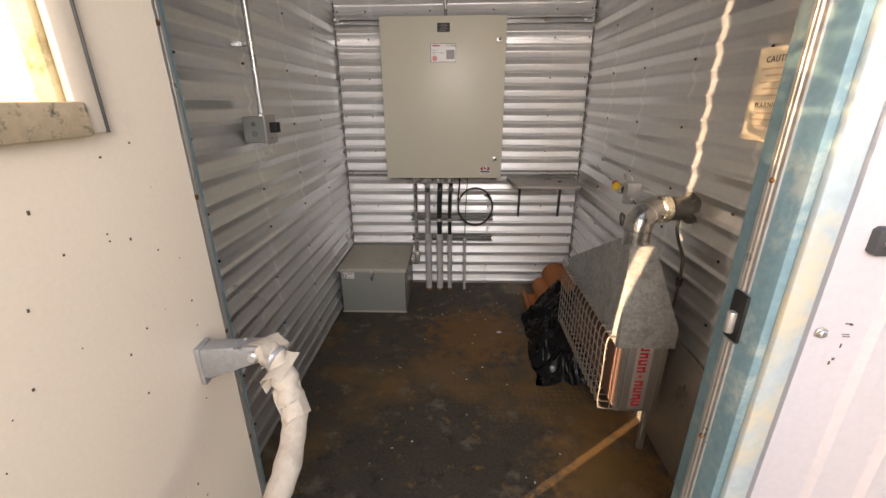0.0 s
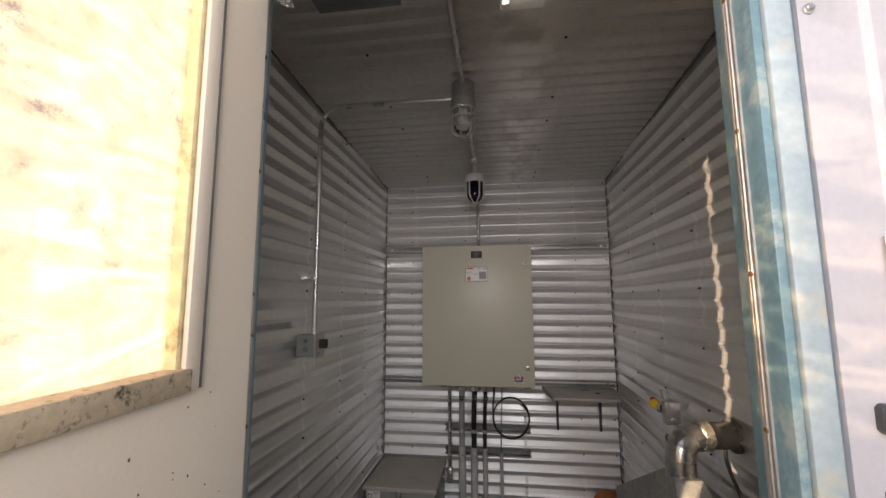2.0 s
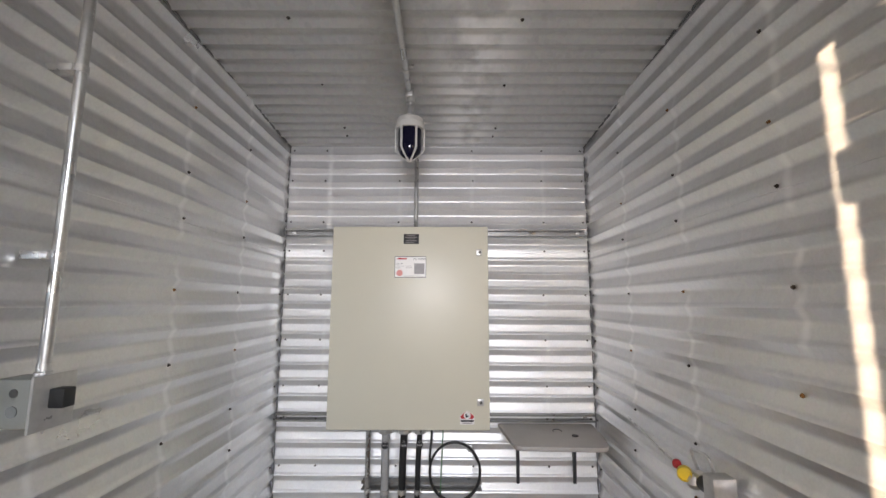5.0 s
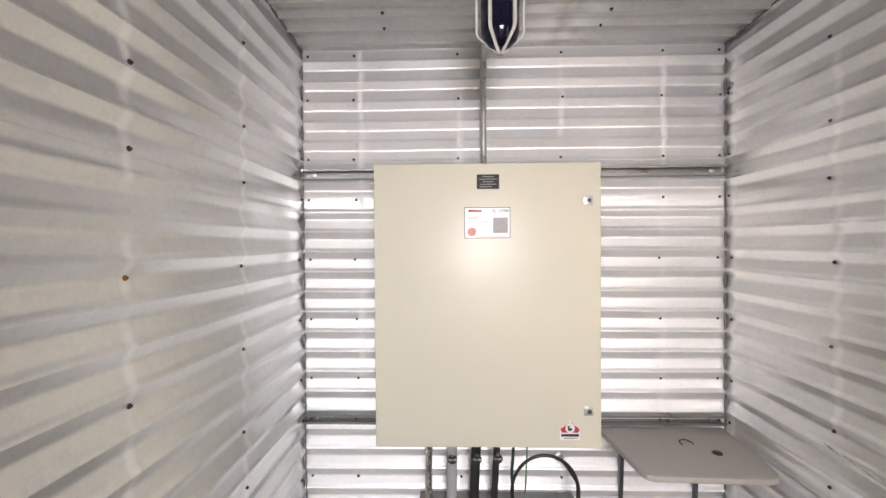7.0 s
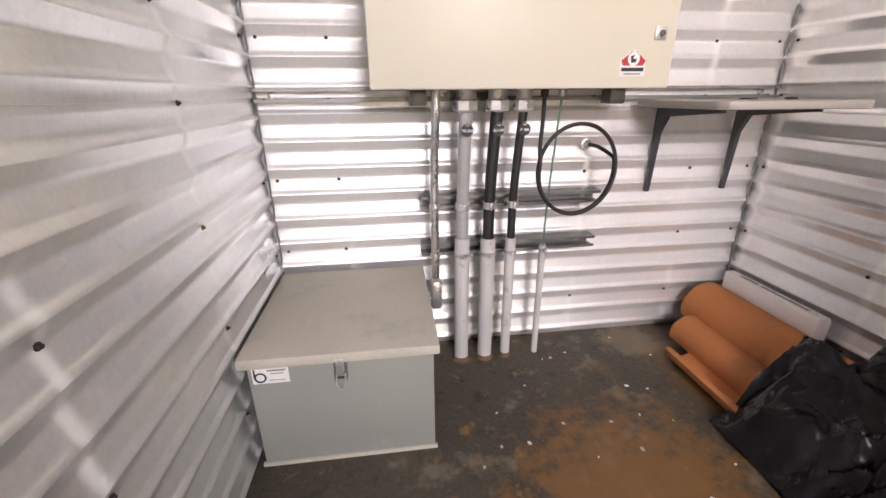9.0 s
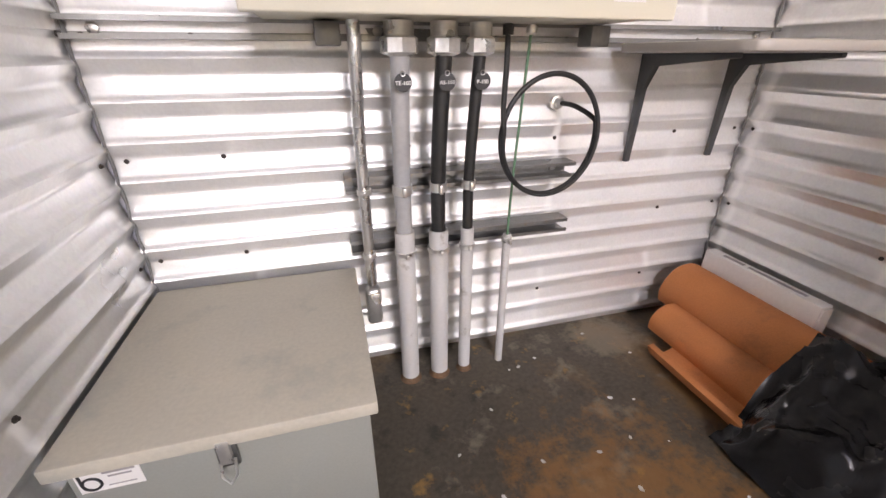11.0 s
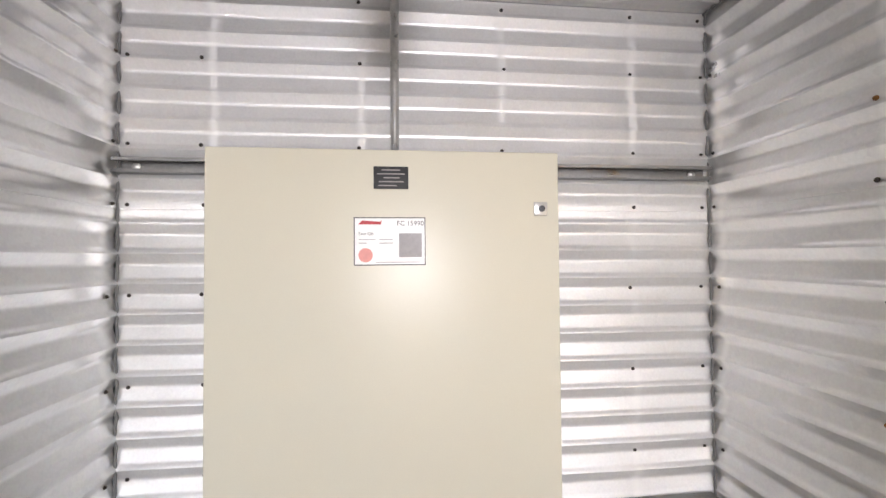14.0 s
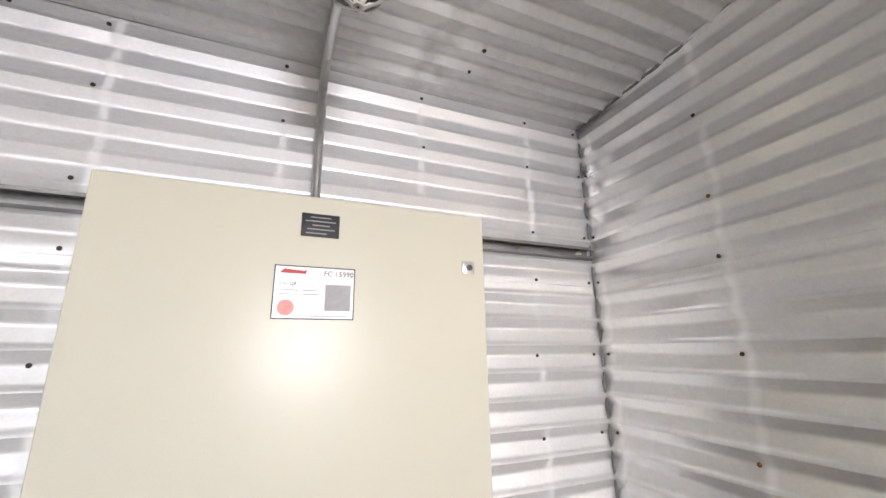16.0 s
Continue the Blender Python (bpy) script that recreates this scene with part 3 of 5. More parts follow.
part("strip", ribbed_strip((DR, 0.662, 0.0), (DR, 0.662, 1.025), (0, 0.028 / 0.028, 0), (-1, 0, 0)), M_ALU, frame_ob, "ribbed aluminium strip", smooth=False)
part("strip", ribbed_strip((DR, 0.662, 1.13), (DR, 0.662, DH), (0, 1, 0), (-1, 0, 0)), M_ALU, frame_ob, "ribbed aluminium strip", smooth=False)
part("strip", ribbed_strip((DL, 0.662, 0.0), (DL, 0.662, DH), (0, 1, 0), (1, 0, 0)), M_ALU, frame_ob, "ribbed aluminium strip", smooth=False)
part("strip", ribbed_strip((DL + 0.01, 0.662, DH), (DR - 0.01, 0.662, DH), (0, 1, 0), (0, 0, -1)), M_ALU, frame_ob, "ribbed aluminium strip", smooth=False)
dot = settle("screw", lathe([(0.006, 0), (0.0062, 0.002), (0.004, 0.0035), (0.0015, 0.004)], (0, 0, 0), sides=8), M_RUSTDOT)


def studs(mesh, name, parent, places, axis, scale=0.85):
    q = Vector((0, 0, 1)).rotation_difference(Vector(axis)).to_matrix().to_4x4()
    for p in places:
        s = new(name, mesh)
        s.parent = parent
        s.matrix_local = Matrix.Translation(p) @ q @ Matrix.Scale(scale, 4)


studs(dot, "screw", frame_ob, [(DR - 0.004, 0.676, 0.25 + k * 0.27) for k in range(8) if k != 3], (-1, 0, 0))
studs(dot, "screw", frame_ob, [(DL + 0.004, 0.676, 0.22 + k * 0.27) for k in range(8)], (1, 0, 0))
studs(dot, "screw", frame_ob, [(DL + 0.15 + k * 0.2, 0.676, DH - 0.004) for k in range(5)], (0, 0, -1))
bolt = settle("bolt", lathe([(0.011, 0), (0.012, 0.003), (0.008, 0.004), (0.008, 0.009), (0.006, 0.011)], (0, 0, 0), sides=10), M_FITTING)
studs(bolt, "bolt", frame_ob, [(0.604, 0.602, 1.09), (0.604, 0.602, 2.055), (0.604, 0.602, 0.2)], (0, -1, 0))
latch = part("strike_plate", box((DR - 0.006, 0.655, 1.03), (DR + 0.002, 0.692, 1.125), 0.002), M_BLACK, frame_ob, "black strike plate")
part("roller", lathe([(0.007, 0), (0.008, 0.002), (0.008, 0.04), (0.007, 0.042)], (DR - 0.011, 0.674, 1.045)), M_ALU, latch, "bright latch roller")
for z0 in (1.230, 1.352):
    hasp = thing("outer_bracket", "dark steel bracket bolted on the white outer wall", "bracket", "outer wall brackets")
    part("plate", prism([(0.626, z0 + 0.006), (0.632, z0), (0.70, z0), (0.70, z0 + 0.045), (0.632, z0 + 0.045), (0.626, z0 + 0.039)], 0.589, 0.604, 1, 0.002), M_BRACKET, hasp)
    part("bolt", lathe([(0.008, 0), (0.008, 0.005), (0.005, 0.007)], (0.645, 0.590, z0 + 0.022), (0, -1, 0), 10), M_FITTING, hasp)
notice = thing("warning_notice", "white notice with a crimson border on the outer wall", "sign")
part("board", box((0.664, 0.588, 1.50), (0.84, 0.5935, 1.656), 0.001), M_PAPER, notice)
for lo, hi in (((0.664, 1.646), (0.84, 1.656)), ((0.664, 1.50), (0.84, 1.510)), ((0.664, 1.51), (0.672, 1.646)), ((0.832, 1.51), (0.84, 1.646))):
    part("border", box((lo[0], 0.5868, lo[1]), (hi[0], 0.5884, hi[1])), M_RED, notice)

scuff = bmesh.new()
for x, z, w, h in ((0.640, 1.105, 0.010, 0.002), (0.648, 1.103, 0.005, 0.003), (0.641, 1.085, 0.012, 0.0015), (0.643, 1.081, 0.012, 0.0012), (0.645, 1.060, 0.002, 0.008), (0.640, 1.035, 0.004, 0.005), (0.636, 1.026, 0.003, 0.007)):
    scuff = merge(scuff, box((x, 0.6022, z), (x + w, 0.6032, z + h)))
tagged(part("scuff_mark", scuff, M_FLECK, wall_front, "dark scratches in the paint"), kind="stuff")

# screws of the sheets
dark_screw = settle("screw", lathe([(0.0065, 0), (0.007, 0.002), (0.0042, 0.003), (0.004, 0.007), (0.002, 0.0085)], (0, 0, 0), sides=8), M_SCREW)
rust_screw = settle("screw", lathe([(0.0065, 0), (0.007, 0.002), (0.0042, 0.003), (0.004, 0.007), (0.002, 0.0085)], (0, 0, 0), sides=8), M_RUSTDOT)
LEVELS = (2.456, 2.268, 2.02, 1.85, 1.598, 1.344, 1.092, 0.92, 0.67, 0.42, 0.17)
rng = random.Random(9)


def jit():
    return rng.uniform(-0.006, 0.006)


def rib(z):
    return wave(z)


for x in (-0.63, -0.194, 0.238, 0.65):
    studs(dark_screw, "screw", wall_back, [(x + jit(), YB - wave(z, BACK_SHEETS) - 0.001, z) for z in LEVELS], (0, -1, 0))
for y in (0.87, 1.31, 1.73, 2.172, 2.604):
    for mesh, pick in ((dark_screw, 0), (rust_screw, 1)):
        zs = [z for k, z in enumerate(LEVELS[1:]) if ((k * 7 + int(y * 10)) % 3 == 0) == bool(pick)]
        studs(mesh, "screw", wall_left, [(XL + rib(z) + 0.003, y + jit(), z) for z in zs], (1, 0, 0))
        studs(mesh, "screw", wall_right, [(XR - rib(z) - 0.003, y + 0.025 + jit(), z) for z in zs], (-1, 0, 0))
studs(dark_screw, "screw", wall_back, [(x, YB - wave(z, BACK_SHEETS) - 0.001, z) for x in (XL + 0.030, XR - 0.030) for z in LEVELS], (0, -1, 0), 0.8)
studs(dark_screw, "screw", wall_left, [(XL + rib(z) + 0.002, YB - 0.030, z) for z in LEVELS[1:]], (1, 0, 0), 0.8)
studs(dark_screw, "screw", wall_right, [(XR - rib(z) - 0.002, YB - 0.030, z) for z in LEVELS[1:]], (-1, 0, 0), 0.8)
ceil_screws = [(x + jit(), y + jit(), ceil_z(y) - 0.006) for x in (-0.47, 0.345) for y in (1.0, 1.4, 1.82, 2.06, 2.45, 2.85, 2.945)]
for p in ceil_screws:
    s = new("ceiling_screw", dark_screw)
    s.matrix_world = Matrix.Translation(p) @ Matrix.Rotation(math.pi, 4, "X")
    s.parent = ceiling


# corner beads: uneven sealant along the corners
def bead(a, b, r, seed):
    a, b = Vector(a), Vector(b)
    n = int((b - a).length / 0.02)
    pts = [a.lerp(b, k / n) + 0.004 * noise.noise_vector(Vector((k * 0.7, seed, 0))) for k in range(n + 1)]
    rad = [r * (0.55 + 0.6 * abs(noise.noise(Vector((k * 0.45, seed, 5))))) for k in range(n + 1)]
    return tube(pts, r, 6, radii=rad)


for k, (a, b, r) in enumerate((((XL + 0.006, YB - 0.006, 0), (XL + 0.006, YB - 0.006, ZC), 0.006), ((XR - 0.006, YB - 0.006, 0), (XR - 0.006, YB - 0.006, ZC), 0.006),
                               ((XL + 0.005, YF, ZT - 0.005), (XL + 0.005, YB, ZC - 0.005), 0.008), ((XR - 0.005, YF, ZT - 0.005), (XR - 0.005, YB, ZC - 0.005), 0.008))):
    tagged(part("trim", bead(a, b, r, k * 3.3), M_SEAL), "dark uneven sealant bead along the sheet corner", "sealant", kind="structure")

# ---- the door leaf ----
HINGE, SWING = (-0.408, 0.600), -2.5
door = thing("door", "cream painted steel door standing open with a weathered window", "door", at=(HINGE[0], HINGE[1], 0))
door.rotation_euler = (0, 0, radians(-SWING))


def leaf(name, bm, material, label="", parent=None, smooth=True):
    """A part of the door in its own axes: x out of the inner face, y back to the hinge, z up."""
    ob = part(name, bm, material, None, label, smooth)
    ob.parent = parent or door
    return ob


W0, W1, WZ0, WZ1, DT, DW = -0.83, -0.170, 1.455, 2.11, 0.046, 0.965
panel = box((-DT, -DW, 0.015), (0, 0, WZ0))
panel = merge(panel, box((-DT, -DW, WZ1), (0, 0, 2.288)))
panel = merge(panel, box((-DT, -DW, WZ0), (0, W0, WZ1)))
panel = merge(panel, box((-DT, W1, WZ0), (0, 0, WZ1)))
leaf("door_panel", panel, M_CREAM, "cream painted door skin")
# thin black strip added for the shade in the gap at the hinge
leaf("hinge_gap_strip", box((-DT + 0.004, -0.002, 0.02), (-0.004, 0.0015, 2.25)), M_BLACK, "black strip standing for the shaded hinge gap")
window = leaf("window_frame", merge(merge(box((-0.002, W1 - 0.004, WZ0 - 0.03), (0.006, W1 + 0.028, WZ1 + 0.03), 0.002), box((-0.002, W0 - 0.028, WZ0 - 0.03), (0.006, W0 + 0.004, WZ1 + 0.03), 0.002)),
                                    box((-0.002, W0, WZ1 - 0.004), (0.0055, W1, WZ1 + 0.028), 0.002)), M_CREAM, "cream metal window trim")
leaf("trim_edge", box((0.0, W1 + 0.028, WZ0 - 0.03), (0.008, W1 + 0.0298, WZ1 + 0.03)), M_STRUT, "dark trim edge", window)
leaf("window_sill", box((-0.03, W0, WZ0 - 0.032), (0.012, W1 + 0.004, WZ0 + 0.003), 0.003), M_SILL, "dirt-speckled window sill", window)
leaf("sealant", merge(box((-0.034, W1 - 0.012, WZ0), (-0.004, W1, WZ1), 0.003), box((-0.034, W0, WZ1 - 0.012), (-0.004, W1, WZ1), 0.003)), M_TIMBER, "yellowed flaking sealant", window)
pane = leaf("pane", box((-0.028, W0, WZ0), (-0.022, W1, WZ1)), M_PANE, "cloudy weathered window pane", window)
flecks = bmesh.new()
rng = random.Random(21)
for k in range(75):
    y, z = rng.uniform(-0.7, -0.04), 0.7 + 0.72 * rng.random() ** 0.8
    r = rng.uniform(0.0004, 0.0013)
    flecks = merge(flecks, box((-0.0002, y - r, z - r * rng.uniform(0.8, 2)), (0.0007, y + r, z + r * rng.uniform(0.8, 2))))
tagged(leaf("dirt_fleck", flecks, M_FLECK, "brown specks of dirt"), kind="stuff")

panic = leaf("panic_bar", box((0.0, -0.092, 1.035), (0.009, -0.056, 1.102), 0.003), M_CASTING, "grey cast panic bar with peeling tape wrap")
arm = prism([(0.004, 1.096), (0.012, 1.100), (0.060, 1.103), (0.066, 1.096), (0.074, 1.103), (0.102, 1.104), (0.112, 1.090), (0.10, 1.074), (0.05, 1.064), (0.02, 1.046), (0.004, 1.046)], -0.090, -0.060, 1, 0.004)
leaf("bracket", arm, M_CASTING, "grey cast pivot bracket", panic)
for z in (1.046, 1.091):
    leaf("bolt", lathe([(0.006, 0), (0.006, 0.003), (0.003, 0.005)], (0.009, -0.0585, z), (1, 0.3, 0), 10), M_FITTING, "", panic)
leaf("pin", lathe([(0.008, 0), (0.009, 0.003), (0.006, 0.006)], (0.092, -0.061, 1.090), (0, 1, 0), 12), M_FITTING, "round steel pivot pin", panic)
leaf("pin", lathe([(0.008, 0), (0.009, 0.003), (0.006, 0.006)], (0.092, -0.095, 1.090), (0, -1, 0), 12), M_FITTING, "round steel pivot pin", panic)
wrap = smooth_path([(0.100, -0.078, 1.092), (0.126, -0.09, 1.080), (0.147, -0.115, 1.045), (0.158, -0.135, 1.005), (0.160, -0.20, 0.965), (0.152, -0.30, 0.955), (0.150, -0.55, 0.955), (0.150, -0.85, 0.955)], 10)
leaf("bar", tube(wrap, 0.019, 16, radii=[0.0185 * (1 + 0.30 * noise.noise(Vector((k * 0.33, 2, 7)))) for k in range(len(wrap))]), M_TAPE, "bar wrapped in peeling beige tape", panic)
for k in (9, 24):
    q = wrap[k]
    leaf("tape_seam", lathe([(0.0185, -0.004), (0.0215, -0.001), (0.0205, 0.003), (0.0185, 0.005)], q, (wrap[k + 1] - wrap[k - 1]).normalized() + Vector((0.25, 0.1, 0.2)), 14), M_CASTING, "grimy lifted tape seam", panic)
flaps = bmesh.new()
rng = random.Random(8)
for k, i in enumerate((2, 15, 25)):
    p = wrap[min(i, len(wrap) - 1)]
    m = Matrix.Translation(p) @ Euler((rng.uniform(-0.7, 0.7), rng.uniform(-0.9, 0.9), rng.uniform(-0.8, 0.8))).to_matrix().to_4x4()
    sheet = bmesh.new()
    bmesh.ops.create_grid(sheet, x_segments=5, y_segments=4, size=0.5)
    for v in sheet.verts:
        a = v.co.x * 3.0
        rr = 0.0215 + 0.006 * max(v.co.x, 0) ** 2 + 0.003 * noise.noise(v.co * 6 + Vector((k, 0, 0)))
        v.co = Vector((math.sin(a) * rr, v.co.y * (0.055 + 0.01 * noise.noise(Vector((v.co.x * 5, k, 0)))), math.cos(a) * rr))
    bmesh.ops.solidify(sheet, geom=sheet.faces[:], thickness=0.0012)
    bmesh.ops.transform(sheet, matrix=m, verts=sheet.verts[:])
    flaps = merge(flaps, sheet)
leaf("tape_flap", flaps, M_TAPE, "torn lifted ends of tape", panic)
chain_bm = bmesh.new()
c0, c1 = Vector((0.012, -0.115, 2.235)), Vector((0.012, 0.075, 2.235))
for k in range(16):
    t = k / 15
    c = c0.lerp(c1, t) + Vector((0, 0, -0.16 * t * (1 - t)))
    ring = [Vector((0.006 * math.cos(a), 0.009 * math.sin(a), 0)) for a in [i * math.pi / 4 for i in range(8)]]
    rot = Matrix.Rotation(radians(90 * (k % 2)), 4, "Y")
    chain_bm = tube([c + rot @ v for v in ring], 0.0018, 6, chain_bm, closed=True)
leaf("chain", chain_bm, M_ZINC, "short steel check chain")
for z in (0.3, 1.15, 1.985):
    leaf("hinge", merge(lathe([(0.007, 0), (0.007, 0.12)], (-DT - 0.004, 0.006, z - 0.06), sides=10), box((-DT - 0.003, -0.01, z - 0.058), (-DT + 0.004, 0.026, z + 0.058))), M_FITTING, "painted steel butt hinge")

# ---- above the doorway ----
hold = thing("door_holder", "black flat steel holder arm hanging from the door head", "door holder")
part("arm", box((-0.268, 0.600, 2.190), (-0.240, 0.608, 2.50), 0.002), M_BRACKET, hold)
part("foot", box((-0.37, 0.70, 2.27), (-0.16, 0.76, 2.285), 0.003), M_BRACKET, hold)
part("bolt", lathe([(0.008, 0), (0.008, 0.006), (0.004, 0.008)], (-0.254, 0.601, 2.205), (0, -1, 0), 10), M_FITTING, hold)
limit = thing("limit_switch", "off-white limit switch with roller under the door head", "switch")
part("body", box((0.078, 0.655, 2.180), (0.172, 0.70, 2.214), 0.005), M_WHITE, limit)
part("roller", lathe([(0.015, 0), (0.017, 0.003), (0.017, 0.012), (0.015, 0.015)], (0.112, 0.655, 2.207), (0, -1, 0)), M_WHITE, limit, "white plastic roller")
part("lever", box((0.080, 0.643, 2.155), (0.096, 0.655, 2.205), 0.002), M_FITTING, limit)
part("cover_plate", box((0.128, 0.651, 2.184), (0.166, 0.657, 2.206), 0.001), M_BRACKET, limit)
part("gland", lathe([(0.014, 0), (0.016, 0.004), (0.016, 0.018), (0.012, 0.022), (0.012, 0.03)], (0.171, 0.678, 2.197), (1, 0, 0), 12), M_FITTING, limit)
part("cord", tube(smooth_path([(0.195, 0.678, 2.197), (0.27, 0.68, 2.202), (0.32, 0.70, 2.235), (0.38, 0.76, 2.32), (0.42, 0.80, ceil_z(0.80) - 0.01)]), 0.011, 12), M_BLACK, limit, "black flexible cord")
part("hanger", box((0.10, 0.682, 2.21), (0.16, 0.69, 2.29), 0.002), M_STRUT, limit)

# ---- control cabinet on its struts ----


def strut(name, x0, x1, z, label, y1=YB - 0.006, depth=0.041, group="strut channels"):
    """Slotted C-channel, open side to the room."""
    y0 = y1 - depth
    h = 0.0205
    ob = thing(name, label, "strut channel", group, (x0, y1, z))
    shape = [(y1, z - h), (y1, z + h), (y0, z + h), (y0, z + 0.011), (y0 + 0.007, z + 0.011), (y0 + 0.007, z + 0.0135), (y0 + 0.003, z + 0.0135), (y0 + 0.003, z + h - 0.003), (y1 - 0.003, z + h - 0.003),
             (y1 - 0.003, z - h + 0.003), (y0 + 0.003, z - h + 0.003), (y0 + 0.003, z - 0.0135), (y0 + 0.007, z - 0.0135), (y0 + 0.007, z - 0.011), (y0, z - 0.011), (y0, z - h)]
    part("channel", prism(shape, x0, x1, 0), M_CHANNEL, ob, smooth=False)
    n = max(2, round((x1 - x0) / 0.42))
    for k in range(n):
        x = x0 + 0.045 + (x1 - x0 - 0.09) * k / (n - 1)
        part("bolt", lathe([(0.012, 0), (0.012, 0.007), (0.006, 0.009)], (x, y1 - 0.004, z), (0, -1, 0), 6), M_FITTING, ob)
    return ob


strut("strut_channel", -0.848, 0.895, 1.955, "long galvanised strut channel across the back wall", YB + 0.001)
strut("strut_channel", -0.848, 0.895, 0.932, "long galvanised strut channel across the back wall", YB + 0.001)
strut("strut_channel", -0.362, 0.275, 0.592, "short galvanised strut channel behind the pipes", YB + 0.001, 0.06)
strut("strut_channel", -0.362, 0.272, 0.424, "short galvanised strut channel behind the pipes", YB + 0.001, 0.06)
CX0, CX1, CY, CZ0, CZ1 = -0.496, 0.297, 2.811, 0.943, 1.942
cab = thing("control_cabinet", "pebble grey steel control cabinet mounted on struts", "cabinet", at=(-0.1, 2.93, CZ0))
part("body", box((CX0 + 0.006, CY + 0.020, CZ0 + 0.006), (CX1 - 0.006, 3.056, CZ1 - 0.006), 0.004), M_CAB, cab)
cdoor = part("cabinet_door", box((CX0, CY, CZ0), (CX1, CY + 0.018, CZ1), 0.004, segments=3), M_CAB, cab)



for part_z in (1.809, 1.074):
    o = part("lock", box((0.236, CY - 0.004, part_z - 0.016), (0.268, CY - 0.0002, part_z + 0.016), 0.0015), M_ALU, cdoor, "small quarter-turn lock")
    slot = part("key_slot", lathe([(0.0075, 0), (0.0075, 0.0035), (0.006, 0.004)], (0.254, CY - 0.0038, part_z), (0, -1, 0), 16), M_BRACKET, None)
    slot.parent = o
plate = part("nameplate", box((-0.134, CY - 0.0025, 1.852), (-0.056, CY - 0.0003, 1.903), 0.0008), M_INK, cdoor, "small engraved black nameplate")
rows_bm = bmesh.new()
for k, (a, b) in enumerate(((-0.116, -0.074), (-0.126, -0.064), (-0.112, -0.076), (-0.122, -0.066), (-0.124, -0.082))):
    z = 1.895 - k * 0.0088
    rows_bm = merge(rows_bm, box((a, CY - 0.0032, z - 0.0014), (b, CY - 0.0024, z + 0.0010)))
part("engraved_line", rows_bm, M_GREYINK, plate, "engraved lines of writing")
sticker = part("sticker", box((-0.178, CY - 0.0012, 1.680), (-0.018, CY - 0.0003, 1.788)), M_PAPER, cdoor, "white label with black border")
edge = bmesh.new()
for lo, hi in (((-0.178, 1.680), (-0.018, 1.6822)), ((-0.178, 1.7858), (-0.018, 1.788)), ((-0.178, 1.680), (-0.1758, 1.788)), ((-0.0202, 1.680), (-0.018, 1.788))):
    edge = merge(edge, box((lo[0], CY - 0.0017, lo[1]), (hi[0], CY - 0.0011, hi[1])))
part("border", edge, M_INK, sticker)
part("logo", prism([(-0.168, 1.772), (-0.160, 1.781), (-0.120, 1.778), (-0.116, 1.782), (-0.118, 1.772)], CY - 0.0017, CY - 0.0011, 1), M_RED, sticker)
part("round_stamp", lathe([(0.016, 0), (0.016, 0.0006)], (-0.152, CY - 0.0011, 1.703), (0, -1, 0), 24), M_PINK, sticker)
words("printed_code", "FC 15990", 0.0155, on_front(-0.052, CY - 0.0015, 1.7695), M_INK, sticker)
words("printed_words", "Scan QR", 0.0095, on_front(-0.151, CY - 0.0015, 1.748), M_INK, sticker)
lines = bmesh.new()
for a, b, z in ((-0.167, -0.13, 1.738), (-0.122, -0.092, 1.738), (-0.167, -0.15, 1.730), (-0.122, -0.09, 1.730), (-0.13, -0.03, 1.687)):
    lines = merge(lines, box((a, CY - 0.0016, z - 0.0009), (b, CY - 0.0011, z + 0.0009)))
part("printed_line", lines, M_GREYINK, sticker)
part("printed_square", box((-0.078, CY - 0.0016, 1.698), (-0.026, CY - 0.0011, 1.752)), M_GREYINK, sticker, "grey printed square")
badge = part("badge", prism([(0.152, 0.972), (0.222, 0.972), (0.222, 1.012), (0.187, 1.036), (0.152, 1.012)], CY - 0.0016, CY - 0.0003, 1), M_PAPER, cdoor, "red and white maker's badge")
for sx in (-1, 1):
    part("wing", prism([(0.187 + sx * 0.004, 1.033), (0.187 + sx * 0.004, 0.998), (0.187 + sx * 0.028, 0.998), (0.187 + sx * 0.034, 1.010)], CY - 0.0021, CY - 0.0015, 1), M_RED, badge)
part("ring", lathe([(0.0165, 0), (0.0165, 0.0005)], (0.187, CY - 0.0021, 1.014), (0, -1, 0), 24), M_PAPER, badge)
part("mark", prism([(0.180, 1.004), (0.192, 1.006), (0.195, 1.014), (0.184, 1.014), (0.188, 1.024), (0.178, 1.020)], CY - 0.0033, CY - 0.0027, 1), M_INK, badge)
part("band", box((0.156, CY - 0.0022, 0.984), (0.218, CY - 0.0015, 0.993)), M_INK, badge)
part("band", box((0.164, CY - 0.0022, 0.976), (0.210, CY - 0.0015, 0.980)), M_GREYINK, badge)
part("stub", box((-0.39, 2.99, 0.90), (-0.34, 3.05, 0.945), 0.003), M_STRUT, cab)
part("stub", box((0.235, 2.99, 0.90), (0.285, 3.05, 0.945), 0.003), M_STRUT, cab)

# ---- conduits below the cabinet ----


def pipe_clamp(parent, x, y, z, r, wide=0.012):
    c = lathe([(r + 0.001, 0), (r + 0.004, 0.0), (r + 0.004, wide), (r + 0.001, wide)], (x, y, z - wide / 2), sides=18)
    c = merge(c, box((x - 0.004, y - r - 0.016, z - wide / 2), (x + 0.004, y - r, z + wide / 2), 0.001))
    part("clamp", c, M_FITTING, parent, "zinc strut clamp")


